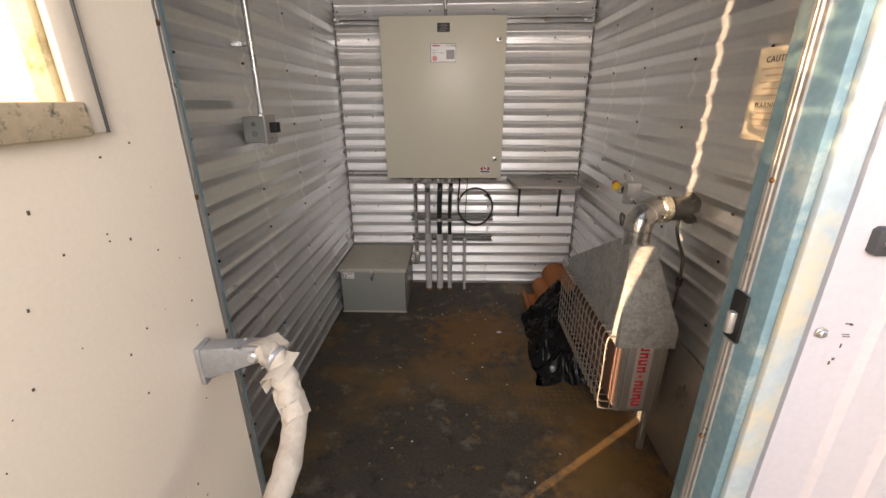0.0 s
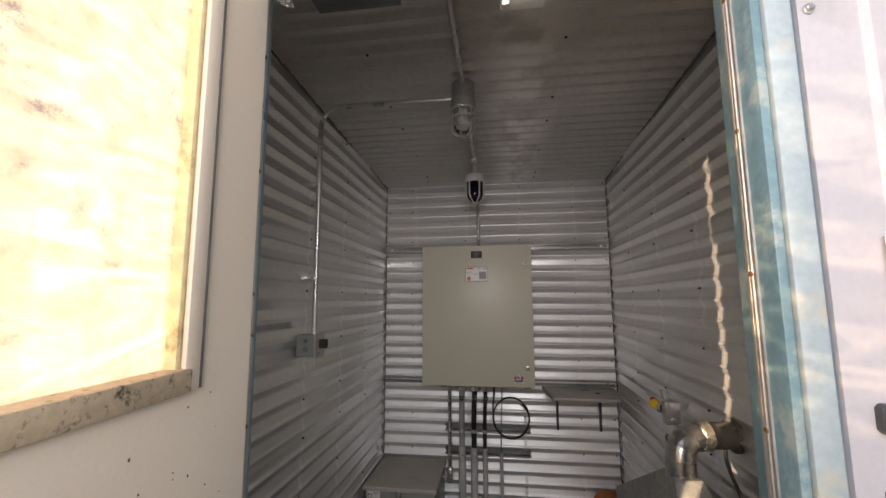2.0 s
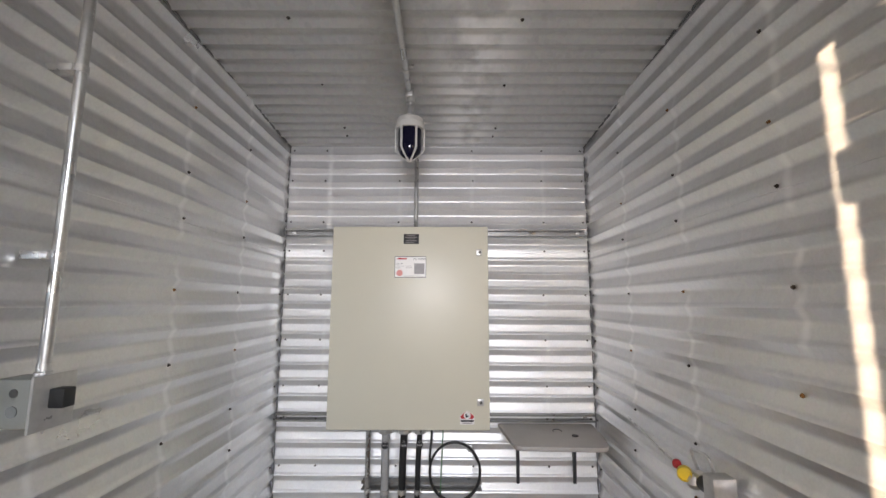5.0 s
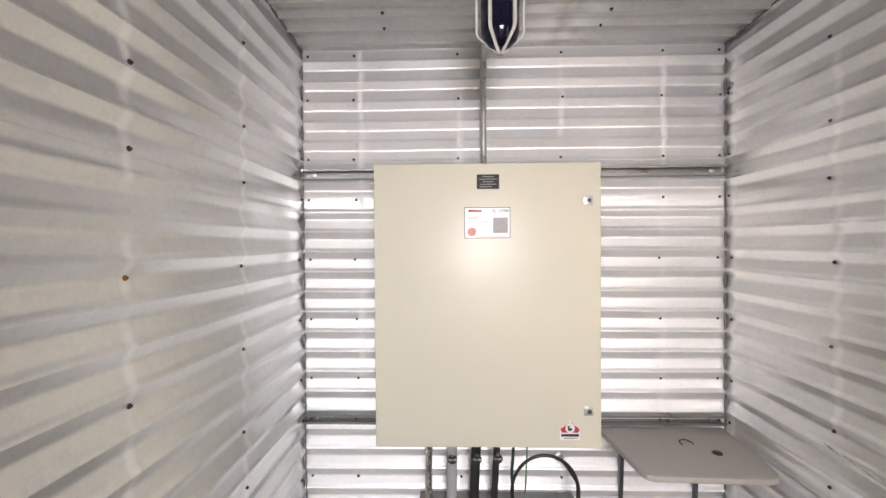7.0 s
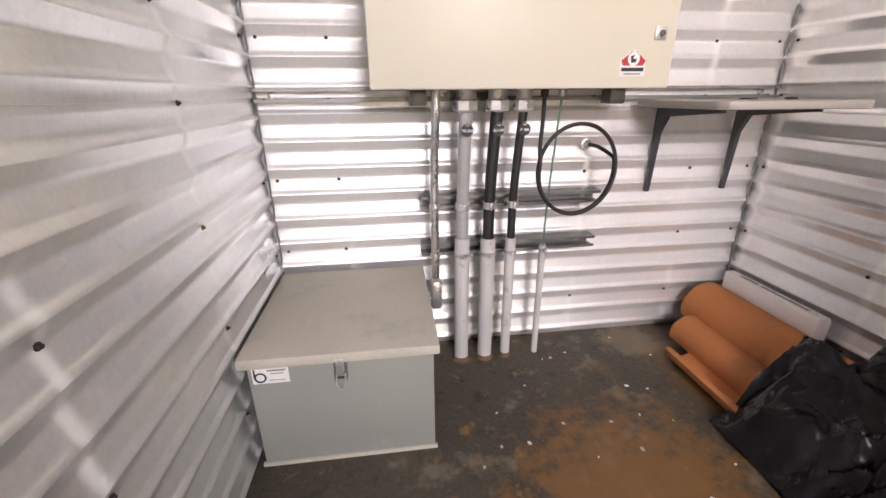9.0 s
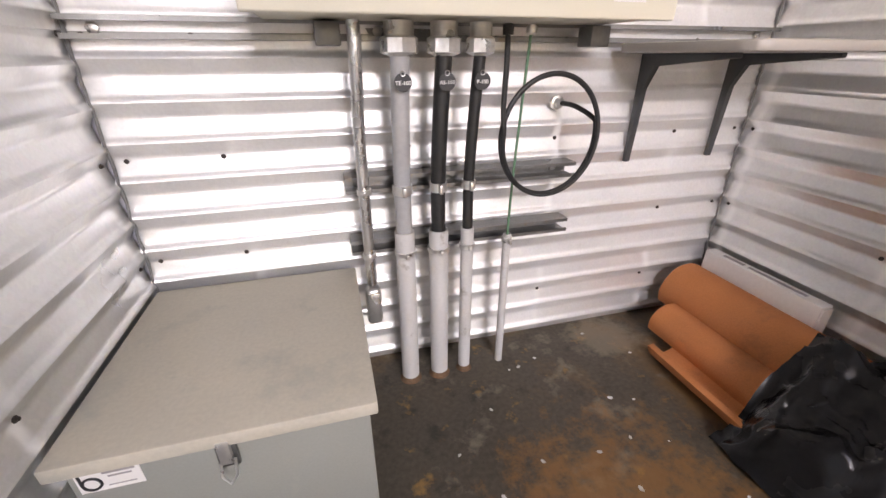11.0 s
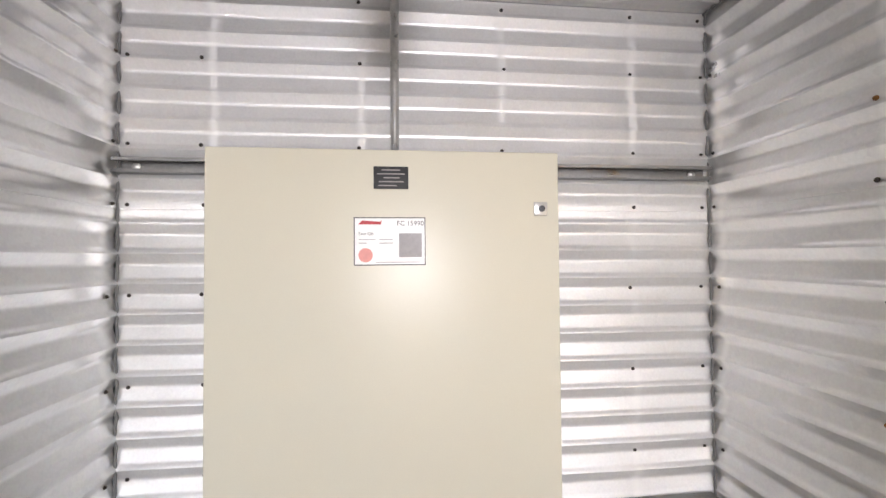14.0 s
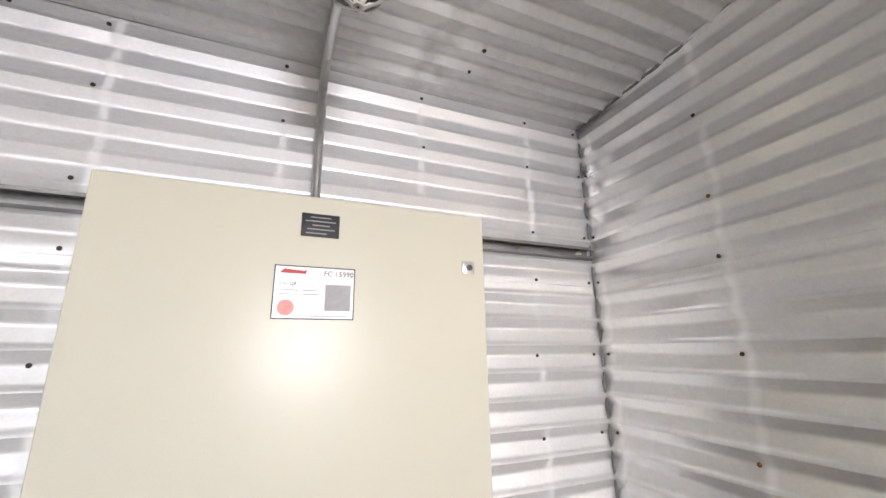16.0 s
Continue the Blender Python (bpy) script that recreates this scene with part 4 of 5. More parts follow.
def tag_disc(parent, x, y, z, text):
    d = part("tag", lathe([(0.0185, 0), (0.0185, 0.0015)], (x, y, z), (0, -1, 0), 24), M_INK, parent, "round black engraved tag")
    words("engraving", text, 0.0115, on_front(x, y - 0.0018, z - 0.005), M_PAPER, d)
    part("ring", tube([(x + 0.005 * math.cos(a), y - 0.001, z + 0.017 + 0.005 * math.sin(a)) for a in [i * math.pi / 5 for i in range(10)]], 0.001, 5, closed=True), M_ZINC, d)


def riser(x_top, x, r, top_z, mouth_z, material, text, rigid_r, label, y=2.985):
    ob = thing("cable_riser", label, "conduit", "conduits under the cabinet", (x, y, 0))
    part("rigid_pipe", lathe([(rigid_r, 0), (rigid_r, mouth_z), (rigid_r - 0.004, mouth_z), (rigid_r - 0.004, mouth_z - 0.01)], (x, y, 0), sides=20), M_PVC, ob, "grey plastic riser pipe")
    part("flexible_hose", tube(smooth_path([(x, y, mouth_z - 0.02), (x, y, 0.60), (x * 0.7 + x_top * 0.3, y - 0.01, 0.74), (x_top, y - 0.02, 0.89)]), r, 16), material, ob)
    gland = part("connector", lathe([(r + 0.003, -0.012), (r + 0.006, -0.010), (r + 0.006, 0.0), (r + 0.012, 0.02), (r + 0.010, 0.024), (r + 0.010, 0.052)], (x_top, y - 0.02, 0.893), sides=20), M_FITTING, ob, "cast gland connector")
    part("nut", lathe([(r + 0.012, -0.004), (r + 0.019, 0.0), (r + 0.019, 0.026), (r + 0.012, 0.030)], (x_top, y - 0.02, 0.888), sides=8), M_FITTING, gland)
    part("foot_ring", lathe([(rigid_r + 0.007, 0), (rigid_r + 0.004, 0.004), (rigid_r + 0.0012, 0.012), (rigid_r + 0.0008, 0.016), (rigid_r - 0.002, 0.016)], (x, y, 0), sides=16), M_RUSTRING, ob, "rusty ring at the pipe foot")
    pipe_clamp(ob, x, y, 0.592, r, 0.022)
    pipe_clamp(ob, x, y, 0.424, rigid_r)
    if text:
        tag_disc(ob, x_top, y - 0.026 - r, 0.832, text)
    return ob


riser(-0.226, -0.230, 0.0205, 0.9, 0.482, M_FLEX, "TE-100", 0.0255, "grey flexible conduit in a grey plastic riser pipe")
riser(-0.131, -0.141, 0.0185, 0.9, 0.478, M_BLACK, "AS-100", 0.0255, "black flexible conduit in a grey plastic riser pipe")
riser(-0.050, -0.062, 0.0135, 0.9, 0.474, M_BLACK, "P-100", 0.0175, "thin black flexible conduit in a grey riser pipe")
ground_pipe = thing("ground_wire_pipe", "thin grey riser pipe with green ground wire", "conduit", "conduits under the cabinet", (0.056, 2.99, 0))
part("rigid_pipe", lathe([(0.0115, 0), (0.0115, 0.44), (0.0085, 0.44), (0.0085, 0.43)], (0.056, 2.99, 0), sides=16), M_PVC, ground_pipe)
part("wire", tube(smooth_path([(0.056, 2.99, 0.42), (0.058, 2.985, 0.6), (0.066, 2.98, 0.8), (0.072, 2.975, 0.94)]), 0.0035, 8), M_GREEN, ground_pipe, "green insulated wire")
part("connector", lathe([(0.009, 0), (0.012, 0.004), (0.012, 0.02)], (0.072, 2.975, 0.923), sides=12), M_FITTING, ground_pipe)
pipe_clamp(ground_pipe, 0.056, 2.99, 0.424, 0.0115)
emt = thing("box_conduit", "zinc conduit from the cabinet down to the battery box", "conduit", "conduits under the cabinet", (-0.32, 2.985, 0.25))
part("tube", tube(smooth_path([(-0.316, 2.965, 0.945), (-0.316, 2.965, 0.88), (-0.320, 2.985, 0.74), (-0.321, 2.99, 0.60), (-0.321, 2.99, 0.34)]), 0.0135, 14), M_ZINC, emt)
part("conduit_body", box((-0.341, 2.965, 0.225), (-0.301, 3.005, 0.335), 0.012, segments=3), M_FITTING, emt, "cast elbow conduit body")
part("cover", box((-0.337, 2.960, 0.235), (-0.305, 2.967, 0.325), 0.003), M_ZINC, emt)
part("nipple", tube([(-0.335, 2.988, 0.262), (-0.372, 2.988, 0.262)], 0.012, 12), M_FITTING, emt)
pipe_clamp(emt, -0.321, 2.99, 0.592, 0.0135)
pipe_clamp(emt, -0.321, 2.99, 0.424, 0.0135)
cable = thing("coiled_cable", "black cable coiled once between cabinet and wall gland", "cable", at=(0.13, 2.95, 0.55))
loop = [(0.012, 2.965, 0.925), (0.011, 2.96, 0.86), (0.003, 2.945, 0.78)]
for k in range(0, 25):
    a = radians(170 + k * 23.3)
    loop.append((0.131 + 0.128 * math.cos(a), 2.940 + 0.0006 * k, 0.703 + 0.142 * math.sin(a)))
loop += [(0.250, 2.965, 0.745), (0.232, 3.02, 0.765), (0.219, 3.07, 0.768)]
part("cord", tube(smooth_path(loop, 5), 0.0062, 10), M_BLACK, cable)
part("gland", lathe([(0.019, 0), (0.019, 0.012), (0.013, 0.014), (0.013, 0.026), (0.008, 0.03)], (0.219, 3.092, 0.768), (0, -1, 0), 8), M_FITTING, cable, "metal wall gland")
part("gland", lathe([(0.012, 0), (0.012, 0.02), (0.008, 0.022)], (0.012, 2.965, 0.922), sides=10), M_BLACK, cable)

# ---- battery box ----
bx = thing("battery_box", "grey enamelled steel battery box with dusty lid", "box", at=(-0.6, 2.83, 0))
part("body", box((-0.830, 2.590, 0.0), (-0.372, 3.070, 0.335), 0.004), M_BOX, bx)
lid = part("lid", box((-0.846, 2.572, 0.322), (-0.358, 3.078, 0.350), 0.004), M_DUST, bx, "dusty beige-grey lid")
hasp2 = part("clasp", box((-0.622, 2.580, 0.268), (-0.590, 2.589, 0.320), 0.002), M_STRUT, bx, "steel draw latch")
part("lever", box((-0.616, 2.570, 0.283), (-0.596, 2.581, 0.334), 0.003), M_FITTING, bx)
part("staple", tube([(-0.616, 2.575, 0.29), (-0.616, 2.566, 0.262), (-0.606, 2.563, 0.248), (-0.594, 2.566, 0.262), (-0.594, 2.575, 0.29)], 0.0025, 8), M_ZINC, bx)
part("foot_rail", box((-0.836, 2.584, 0.0), (-0.366, 2.594, 0.012), 0.002), M_DUST, bx)
lab = part("sticker", box((-0.819, 2.5885, 0.268), (-0.732, 2.5898, 0.314)), M_PAPER, bx, "white maker's sticker")
part("ring", tube([(-0.800 + 0.0125 * math.cos(a), 2.588, 0.286 + 0.0125 * math.sin(a)) for a in [i * math.pi / 10 for i in range(20)]], 0.0022, 6, closed=True), M_INK, lab)
part("stroke", box((-0.815, 2.5875, 0.284), (-0.811, 2.5886, 0.311)), M_INK, lab)
bars = box((-0.782, 2.5877, 0.303), (-0.738, 2.5886, 0.308))
bars = merge(bars, box((-0.776, 2.5877, 0.295), (-0.744, 2.5886, 0.298)))
bars = merge(bars, box((-0.780, 2.5877, 0.276), (-0.742, 2.5886, 0.278)))
part("printed_line", bars, M_GREYINK, lab)

# ---- shelf ----
shelf = thing("wall_shelf", "grey laminate shelf on two dark brackets", "shelf", at=(0.6, 2.88, 0.9))
outline = [(0.365, 3.052), (0.395, 2.735), (0.405, 2.710), (0.430, 2.698), (0.78, 2.685), (0.815, 2.695), (0.835, 2.725), (0.855, 2.86), (0.872, 3.052)]
part("board", prism(outline, 0.888, 0.910, 2, 0.006), M_SHELF, shelf)
for x in (0.474, 0.780):
    br = prism([(3.090, 0.592), (3.090, 0.887), (2.80, 0.887), (2.80, 0.876), (3.035, 0.858), (3.066, 0.80), (3.076, 0.592)], x - 0.008, x + 0.008, 0, 0.002)
    part("bracket", br, M_BRACKET, shelf)
clip = thing("wire_clip", "bent wire clip lying on the shelf", "clip")
part("wire", tube(smooth_path([(0.625, 2.90, 0.9125), (0.63, 2.93, 0.9125), (0.655, 2.94, 0.9125), (0.67, 2.92, 0.9125), (0.668, 2.905, 0.9125)]), 0.0025, 6), M_COPPER, clip)
knob = thing("grommet", "small dark rubber grommet on the shelf", "grommet")
part("body", lathe([(0.012, 0), (0.016, 0.002), (0.015, 0.006), (0.006, 0.007)], (0.715, 2.84, 0.9095), sides=16), M_SCREW, knob)

# ---- foam shells, carton and bag ----


def half_shell(x, y0, y1, z, r, thick, roll, label):
    ob = thing("pipe_insulation", label, "pipe insulation", "foam pipe shells", (x, y0, 0))
    bm = bmesh.new()
    n, segs = 18, 10
    rings = []
    for j in range(segs + 1):
        y = y0 + (y1 - y0) * j / segs
        ring = []
        for rad in (r, r - thick):
            angles = [roll + math.pi * k / n for k in range(n + 1)]
            if rad != r:
                angles.reverse()
            for a in angles:
                q = rad + 0.0012 * noise.noise(Vector((a * 3, y * 8, r * 90)))
                ring.append(bm.verts.new((x + q * math.cos(a), y + 0.004 * noise.noise(Vector((a, r * 50, 0))), z + q * math.sin(a))))
        rings.append(ring)
    for a, b in zip(rings, rings[1:]):
        for k in range(len(a)):
            k2 = (k + 1) % len(a)
            bm.faces.new((a[k], a[k2], b[k2], b[k]))
    for end in (rings[0], rings[-1]):
        m = len(end)
        for k in range(n):
            bm.faces.new((end[k], end[k + 1], end[m - 2 - k], end[m - 1 - k]))
    part("shell", bm, M_FOAM, ob)
    return ob


half_shell(0.790, 2.10, 3.045, 0.118, 0.098, 0.022, radians(22), "large terracotta foam pipe shell leaning on the wall")
half_shell(0.668, 2.15, 2.965, 0.052, 0.068, 0.020, radians(18), "terracotta foam pipe shell leaning on its neighbour")
half_shell(0.572, 2.10, 2.855, 0.072, 0.071, 0.020, radians(188), "terracotta foam half shell lying open like a trough")
carton = thing("long_carton", "long white carton standing on edge behind the foam", "carton", at=(0.875, 2.85, 0))
part("box", box((0.853, 2.665, 0.0), (0.896, 3.045, 0.262), 0.003), M_CARD, carton)
part("printing", box((0.868, 2.72, 0.2615), (0.881, 2.90, 0.2628)), M_GREYINK, carton, "row of small dark printing")
part("printing", box((0.868, 2.915, 0.2615), (0.881, 2.99, 0.2628)), M_GREYINK, carton, "row of small dark printing")
part("end_flap", box((0.856, 2.660, 0.01), (0.893, 2.666, 0.255), 0.001), M_CARD, carton)
bag = thing("plastic_bag", "crumpled black plastic bag thrown over the foam shells", "bag", at=(0.6, 2.1, 0))
bag_bm = bmesh.new()
NU, NV = 90, 120
grid = []
for j in range(NV + 1):
    row = []
    for i in range(NU + 1):
        u, v = i / NU, j / NV
        x = 0.43 + 0.03 * v + (0.42 - 0.01 * v) * u + 0.03 * noise.noise(Vector((v * 4, 1.0, 0))) * (1 - u)
        y = 1.80 + 0.77 * v + 0.08 * noise.noise(Vector((u * 4.5, 4.0, 2))) - 0.30 * max(0.0, u - 0.62) * v
        base = 0.035 + 0.11 * min(1, u * 2.0) ** 0.8 + 0.07 * u
        base *= 0.55 + 0.55 * min(1, max(0, v * 2.2))
        edge_drop = min(1, 8 * u) * min(1, 7 * v + 0.05)
        p = Vector((x * 6, y * 6, 0))
        q = p + noise.noise_vector(p * 0.8) * 0.8
        fold = 0.05 * noise.noise(p * 0.9) + 0.085 * (0.5 - abs(noise.noise(Vector((q.x * 1.2, q.y * 0.5, 1))))) + 0.06 * (0.4 - abs(noise.noise(q * 1.5))) + 0.03 * (0.4 - abs(noise.noise(q * 3.4))) + 0.013 * (0.4 - abs(noise.noise(q * 8.0)))
        row.append(bag_bm.verts.new((x + 0.02 * noise.noise(p * 1.7), y, max(0.004, base * edge_drop + fold * (0.3 + 0.7 * edge_drop)))))
    grid.append(row)
for a, b in zip(grid, grid[1:]):
    for i in range(NU):
        bag_bm.faces.new((a[i], a[i + 1], b[i + 1], b[i]))
bmesh.ops.solidify(bag_bm, geom=bag_bm.faces[:], thickness=0.002)
part("film", bag_bm, M_BAG, bag)

# ---- catalytic heater ----
heater = thing("gas_heater", "wall heater with galvanised hood and wire guard", "heater", at=(0.73, 1.7, 0))
HX0, HX1, HY0, HY1 = 0.662, 0.832, 1.375, 2.05
part("casing", box((HX0, HY0, 0.225), (HX1, HY1, 0.58), 0.004), M_HEATER, heater)
part("burner", box((HX0 - 0.012, HY0 + 0.02, 0.245), (HX0 - 0.001, HY1 - 0.02, 0.57), 0.002), M_BURNER, heater, "rust-red burner mesh")
endp = part("end_panel", box((HX0 + 0.012, HY0 - 0.010, 0.235), (HX1 - 0.02, HY0 - 0.001, 0.575), 0.002), M_HEATER, heater)
part("name_strip", box((0.705, HY0 - 0.014, 0.25), (0.768, HY0 - 0.0095, 0.565), 0.001), M_ALU, heater, "bright plate with red lettering shapes")
redbars = bmesh.new()
for k in range(9):
    z = 0.545 - k * 0.033
    if k == 4:
        redbars = merge(redbars, box((0.727, HY0 - 0.0158, z - 0.006), (0.739, HY0 - 0.0138, z + 0.006)))
    else:
        redbars = merge(redbars, box((0.716, HY0 - 0.0158, z - 0.013), (0.750, HY0 - 0.0138, z - 0.005)))
        redbars = merge(redbars, box((0.716, HY0 - 0.0158, z + 0.004), (0.750, HY0 - 0.0138, z + 0.012)))
        redbars = merge(redbars, box((0.716 + 0.022 * (k % 2), HY0 - 0.0158, z - 0.006), (0.726 + 0.022 * (k % 2), HY0 - 0.0138, z + 0.005)))
part("red_mark", redbars, M_RED, heater, "column of red printed marks")
for x, y in ((HX1 - 0.02, HY0 + 0.03), (HX1 - 0.02, HY1 - 0.03)):
    part("leg", box((x - 0.012, y - 0.012, 0), (x + 0.012, y + 0.012, 0.23), 0.002), M_HEATER, heater)
hood_bm = bmesh.new()
levels = [(0.612, 0.832, 1.335, 2.09, 0.560), (0.618, 0.832, 1.338, 2.088, 0.640), (0.655, 0.750, 1.455, 1.565, 0.93)]
rings = [[hood_bm.verts.new(p) for p in ((a, c, z), (b, c, z), (b, d, z), (a, d, z))] for a, b, c, d, z in levels]
for a, b in zip(rings, rings[1:]):
    for k in range(4):
        hood_bm.faces.new((a[k], a[(k + 1) % 4], b[(k + 1) % 4], b[k]))
hood_bm.faces.new(rings[-1])
hood_bm.faces.new(rings[0])
bmesh.ops.bevel(hood_bm, geom=hood_bm.edges[:], offset=0.003, segments=2, affect="EDGES")
hood = part("hood", hood_bm, M_HOOD, heater, "spangled galvanised sheet hood", smooth=False)
neck = smooth_path([(0.700, 1.520, 0.915), (0.700, 1.520, 0.975), (0.708, 1.527, 1.012), (0.735, 1.540, 1.042), (0.775, 1.552, 1.052), (0.80, 1.558, 1.052)], 5)
part("elbow", tube(neck, 0.05, 24), M_DUCT, heater, "bright galvanised elbow", smooth=True)
for k in (5, 10, 15, 20):
    q = neck[k]
    d = (neck[k + 1] - neck[k - 1]).normalized()
    part("seam", lathe([(0.050, -0.003), (0.053, -0.001), (0.053, 0.001), (0.050, 0.003)], q, d, 24), M_DUCT, heater)
part("foil_tape", lathe([(0.0505, 0), (0.0545, 0.004), (0.053, 0.02), (0.055, 0.035), (0.0505, 0.04)], (0.775, 1.552, 1.052), (1, 0.2, 0), 24), M_FOIL, heater, "crinkled foil tape")
part("duct", lathe([(0.047, 0), (0.047, 0.105), (0.062, 0.112), (0.062, 0.120)], (0.795, 1.558, 1.052), (1, 0.12, 0), 24), M_DARKDUCT, heater, "sooty stub duct into the wall")


def guard_wire(pts, r=0.0028):
    return tube(pts, r, 6)


GX = 0.588
guard = part("wire_guard", guard_wire([(GX, HY0 - 0.01, 0.29), (GX, HY1 + 0.01, 0.29)], 0.0035), M_WIRE, heater, "rusty wire guard")
for z in (0.25, 0.34, 0.39, 0.44, 0.49, 0.54, 0.585):
    g = part("bar", guard_wire([(GX if z not in (0.25, 0.585) else GX + 0.012, HY0 - 0.01, z), (GX if z not in (0.25, 0.585) else GX + 0.012, HY1 + 0.01, z)], 0.0026), M_WIRE, None)
    g.parent = guard
for k in range(17):
    y = HY0 - 0.01 + (HY1 - HY0 + 0.02) * k / 16
    g = part("hoop", guard_wire(smooth_path([(HX0 + 0.005, y, 0.576), (GX + 0.02, y, 0.590), (GX - 0.004, y, 0.572), (GX - 0.004, y, 0.42), (GX - 0.004, y, 0.275), (GX + 0.015, y, 0.25), (HX0 + 0.005, y, 0.245)], 4)), M_WIRE, None)
    g.parent = guard
for x in (0.63, 0.675, 0.80):
    g = part("bar", guard_wire([(x, HY0 - 0.016, 0.25), (x, HY0 - 0.016, 0.58)], 0.0022), M_WIRE, None)
    g.parent = guard
sheet = thing("steel_plate", "flat brown-grey steel plate leaning behind the heater", "plate")
part("plate", box((0.880, 1.02, 0.0), (0.888, 1.62, 0.545), 0.001, turn=None), M_PLATE, sheet)
gas = thing("gas_line", "dark tarnished gas tube down the wall beside the heater", "gas line")
part("tube", tube(smooth_path([(0.885, 1.585, 1.0), (0.880, 1.575, 0.965), (0.876, 1.540, 0.925), (0.872, 1.492, 0.890), (0.872, 1.475, 0.85), (0.872, 1.472, 0.70), (0.872, 1.475, 0.35), (0.85, 1.50, 0.30)]), 0.0065, 10), M_COPPER, gas)
part("coupling", lathe([(0.0125, 0), (0.0125, 0.012), (0.0095, 0.013), (0.0095, 0.017), (0.0125, 0.018), (0.0125, 0.03)], (0.872, 1.472, 0.765), sides=12), M_BLACK, gas)
valve = thing("gas_valve_train", "gas valves with yellow cap and red lever on the wall", "valve", at=(0.87, 2.1, 1.0))
part("feed_tube", tube(smooth_path([(0.885, 2.62, 1.062), (0.880, 2.58, 1.055), (0.862, 2.35, 1.035), (0.855, 2.17, 1.02)]), 0.004, 8), M_ZINC, valve)
part("lever", lathe([(0.011, 0), (0.014, 0.004), (0.014, 0.016), (0.010, 0.02)], (0.852, 2.20, 1.030), (-0.5, -1, 0), 12), M_RED, valve, "red plastic lever")
part("cap", lathe([(0.019, 0), (0.021, 0.004), (0.021, 0.030), (0.017, 0.032), (0.017, 0.026)], (0.84, 2.135, 1.028), (-0.6, -1, 0), 18), M_YELLOW, valve, "yellow plastic cap")
part("regulator", merge(lathe([(0.016, 0), (0.026, 0.006), (0.028, 0.022), (0.022, 0.03), (0.012, 0.04)], (0.862, 2.115, 0.995), (-0.3, -0.3, 1), 18), box((0.85, 2.06, 1.00), (0.885, 2.12, 1.04), 0.006)), M_FITTING, valve)
part("bracket", tube(smooth_path([(0.893, 2.15, 1.02), (0.875, 2.15, 1.085), (0.872, 2.12, 1.095), (0.872, 2.06, 1.095), (0.885, 2.05, 1.02)], 4), 0.005, 8), M_FITTING, valve)
part("black_valve", lathe([(0.014, 0), (0.022, 0.004), (0.022, 0.035), (0.014, 0.04)], (0.858, 2.075, 1.02), (0, -1, 0), 16), M_BLACK, valve)
part("control_box", box((0.828, 1.975, 0.965), (0.895, 2.025, 1.07), 0.004), M_ALU, valve, "bright metal control box")
part("button", lathe([(0.012, 0), (0.012, 0.012), (0.008, 0.014)], (0.858, 1.976, 0.988), (0, -1, 0), 14), M_FITTING, valve)
part("capillary", tube(smooth_path([(0.858, 1.96, 0.988), (0.85, 1.88, 0.975), (0.83, 1.75, 0.972), (0.80, 1.63, 1.0)]), 0.003, 6), M_COPPER, valve)
coil = thing("capillary_coil", "small loose coil of thin dark tube on the wall", "tube coil")
cp = []
for k in range(36):
    a = k * 0.62
    cp.append((0.890 - 0.004, 2.17 - 0.001 * k + 0.022 * math.cos(a) - 0.03, 0.845 + 0.035 * math.sin(a)))
part("tube", tube(cp, 0.0016, 5), M_COPPER, coil)
sign = thing("wall_sign", "faded cream caution sign fixed to the corrugated wall", "sign", at=(0.905, 1.26, 1.46))
part("board", box((0.898, 1.165, 1.335), (0.901, 1.362, 1.592)), M_SIGN, sign)
words("heading", "CAUTION", 0.024, on_right(0.8974, 1.265, 1.552), M_INK, sign, 1.15)
words("heading", "WARNING", 0.021, on_right(0.8974, 1.275, 1.430), M_INK, sign, 1.15)
for k in range(8):
    z = 1.533 - k * 0.018 if k < 5 else 1.412 - (k - 5) * 0.018
    part("printed_line", box((0.8972, 1.20, z), (0.8981, 1.335 - 0.02 * (k % 2), z + 0.004)), M_FADED, sign)

# ---- switch, lamp, beacon and their conduits ----
sw = thing("light_switch", "grey metal switch box on the wall with steel plate", "switch", at=(-0.82, 1.66, 1.35))
part("box", box((-0.850, 1.625, 1.300), (-0.758, 1.690, 1.400), 0.006), M_BOX, sw)
part("cover", box((-0.757, 1.608, 1.295), (-0.750, 1.706, 1.407), 0.002), M_ALU, sw, "bright steel cover plate")
part("toggle", box((-0.750, 1.642, 1.338), (-0.718, 1.672, 1.378), 0.003), M_BLACK, sw, "black toggle knob")
part("knockout", lathe([(0.012, 0), (0.012, 0.0012)], (-0.805, 1.6248, 1.335), (0, -1, 0), 16), M_STRUT, sw)
part("knockout", lathe([(0.009, 0), (0.009, 0.0012)], (-0.805, 1.6248, 1.372), (0, -1, 0), 16), M_STRUT, sw)
part("connector", lathe([(0.016, 0), (0.016, 0.012), (0.013, 0.014), (0.013, 0.03)], (-0.780, 1.656, 1.398), sides=14), M_FITTING, sw)
LX, LY = -0.086, 1.656
run = thing("switch_conduit", "zinc conduit bent from the wall over the ceiling to the lamp", "conduit", at=(-0.780, 1.656, 1.42))
bend = [(-0.780, 1.656, 1.41), (-0.780, 1.656, 2.38)] + [(-0.780 + 0.10 * (1 - math.cos(a)), 1.656, 2.388 + 0.10 * math.sin(a)) for a in [i * math.pi / 16 for i in range(1, 9)]] + [(-0.60, 1.656, 2.488), (LX - 0.05, LY, 2.488)]
part("tube", tube(bend, 0.0118, 14), M_ZINC, run)
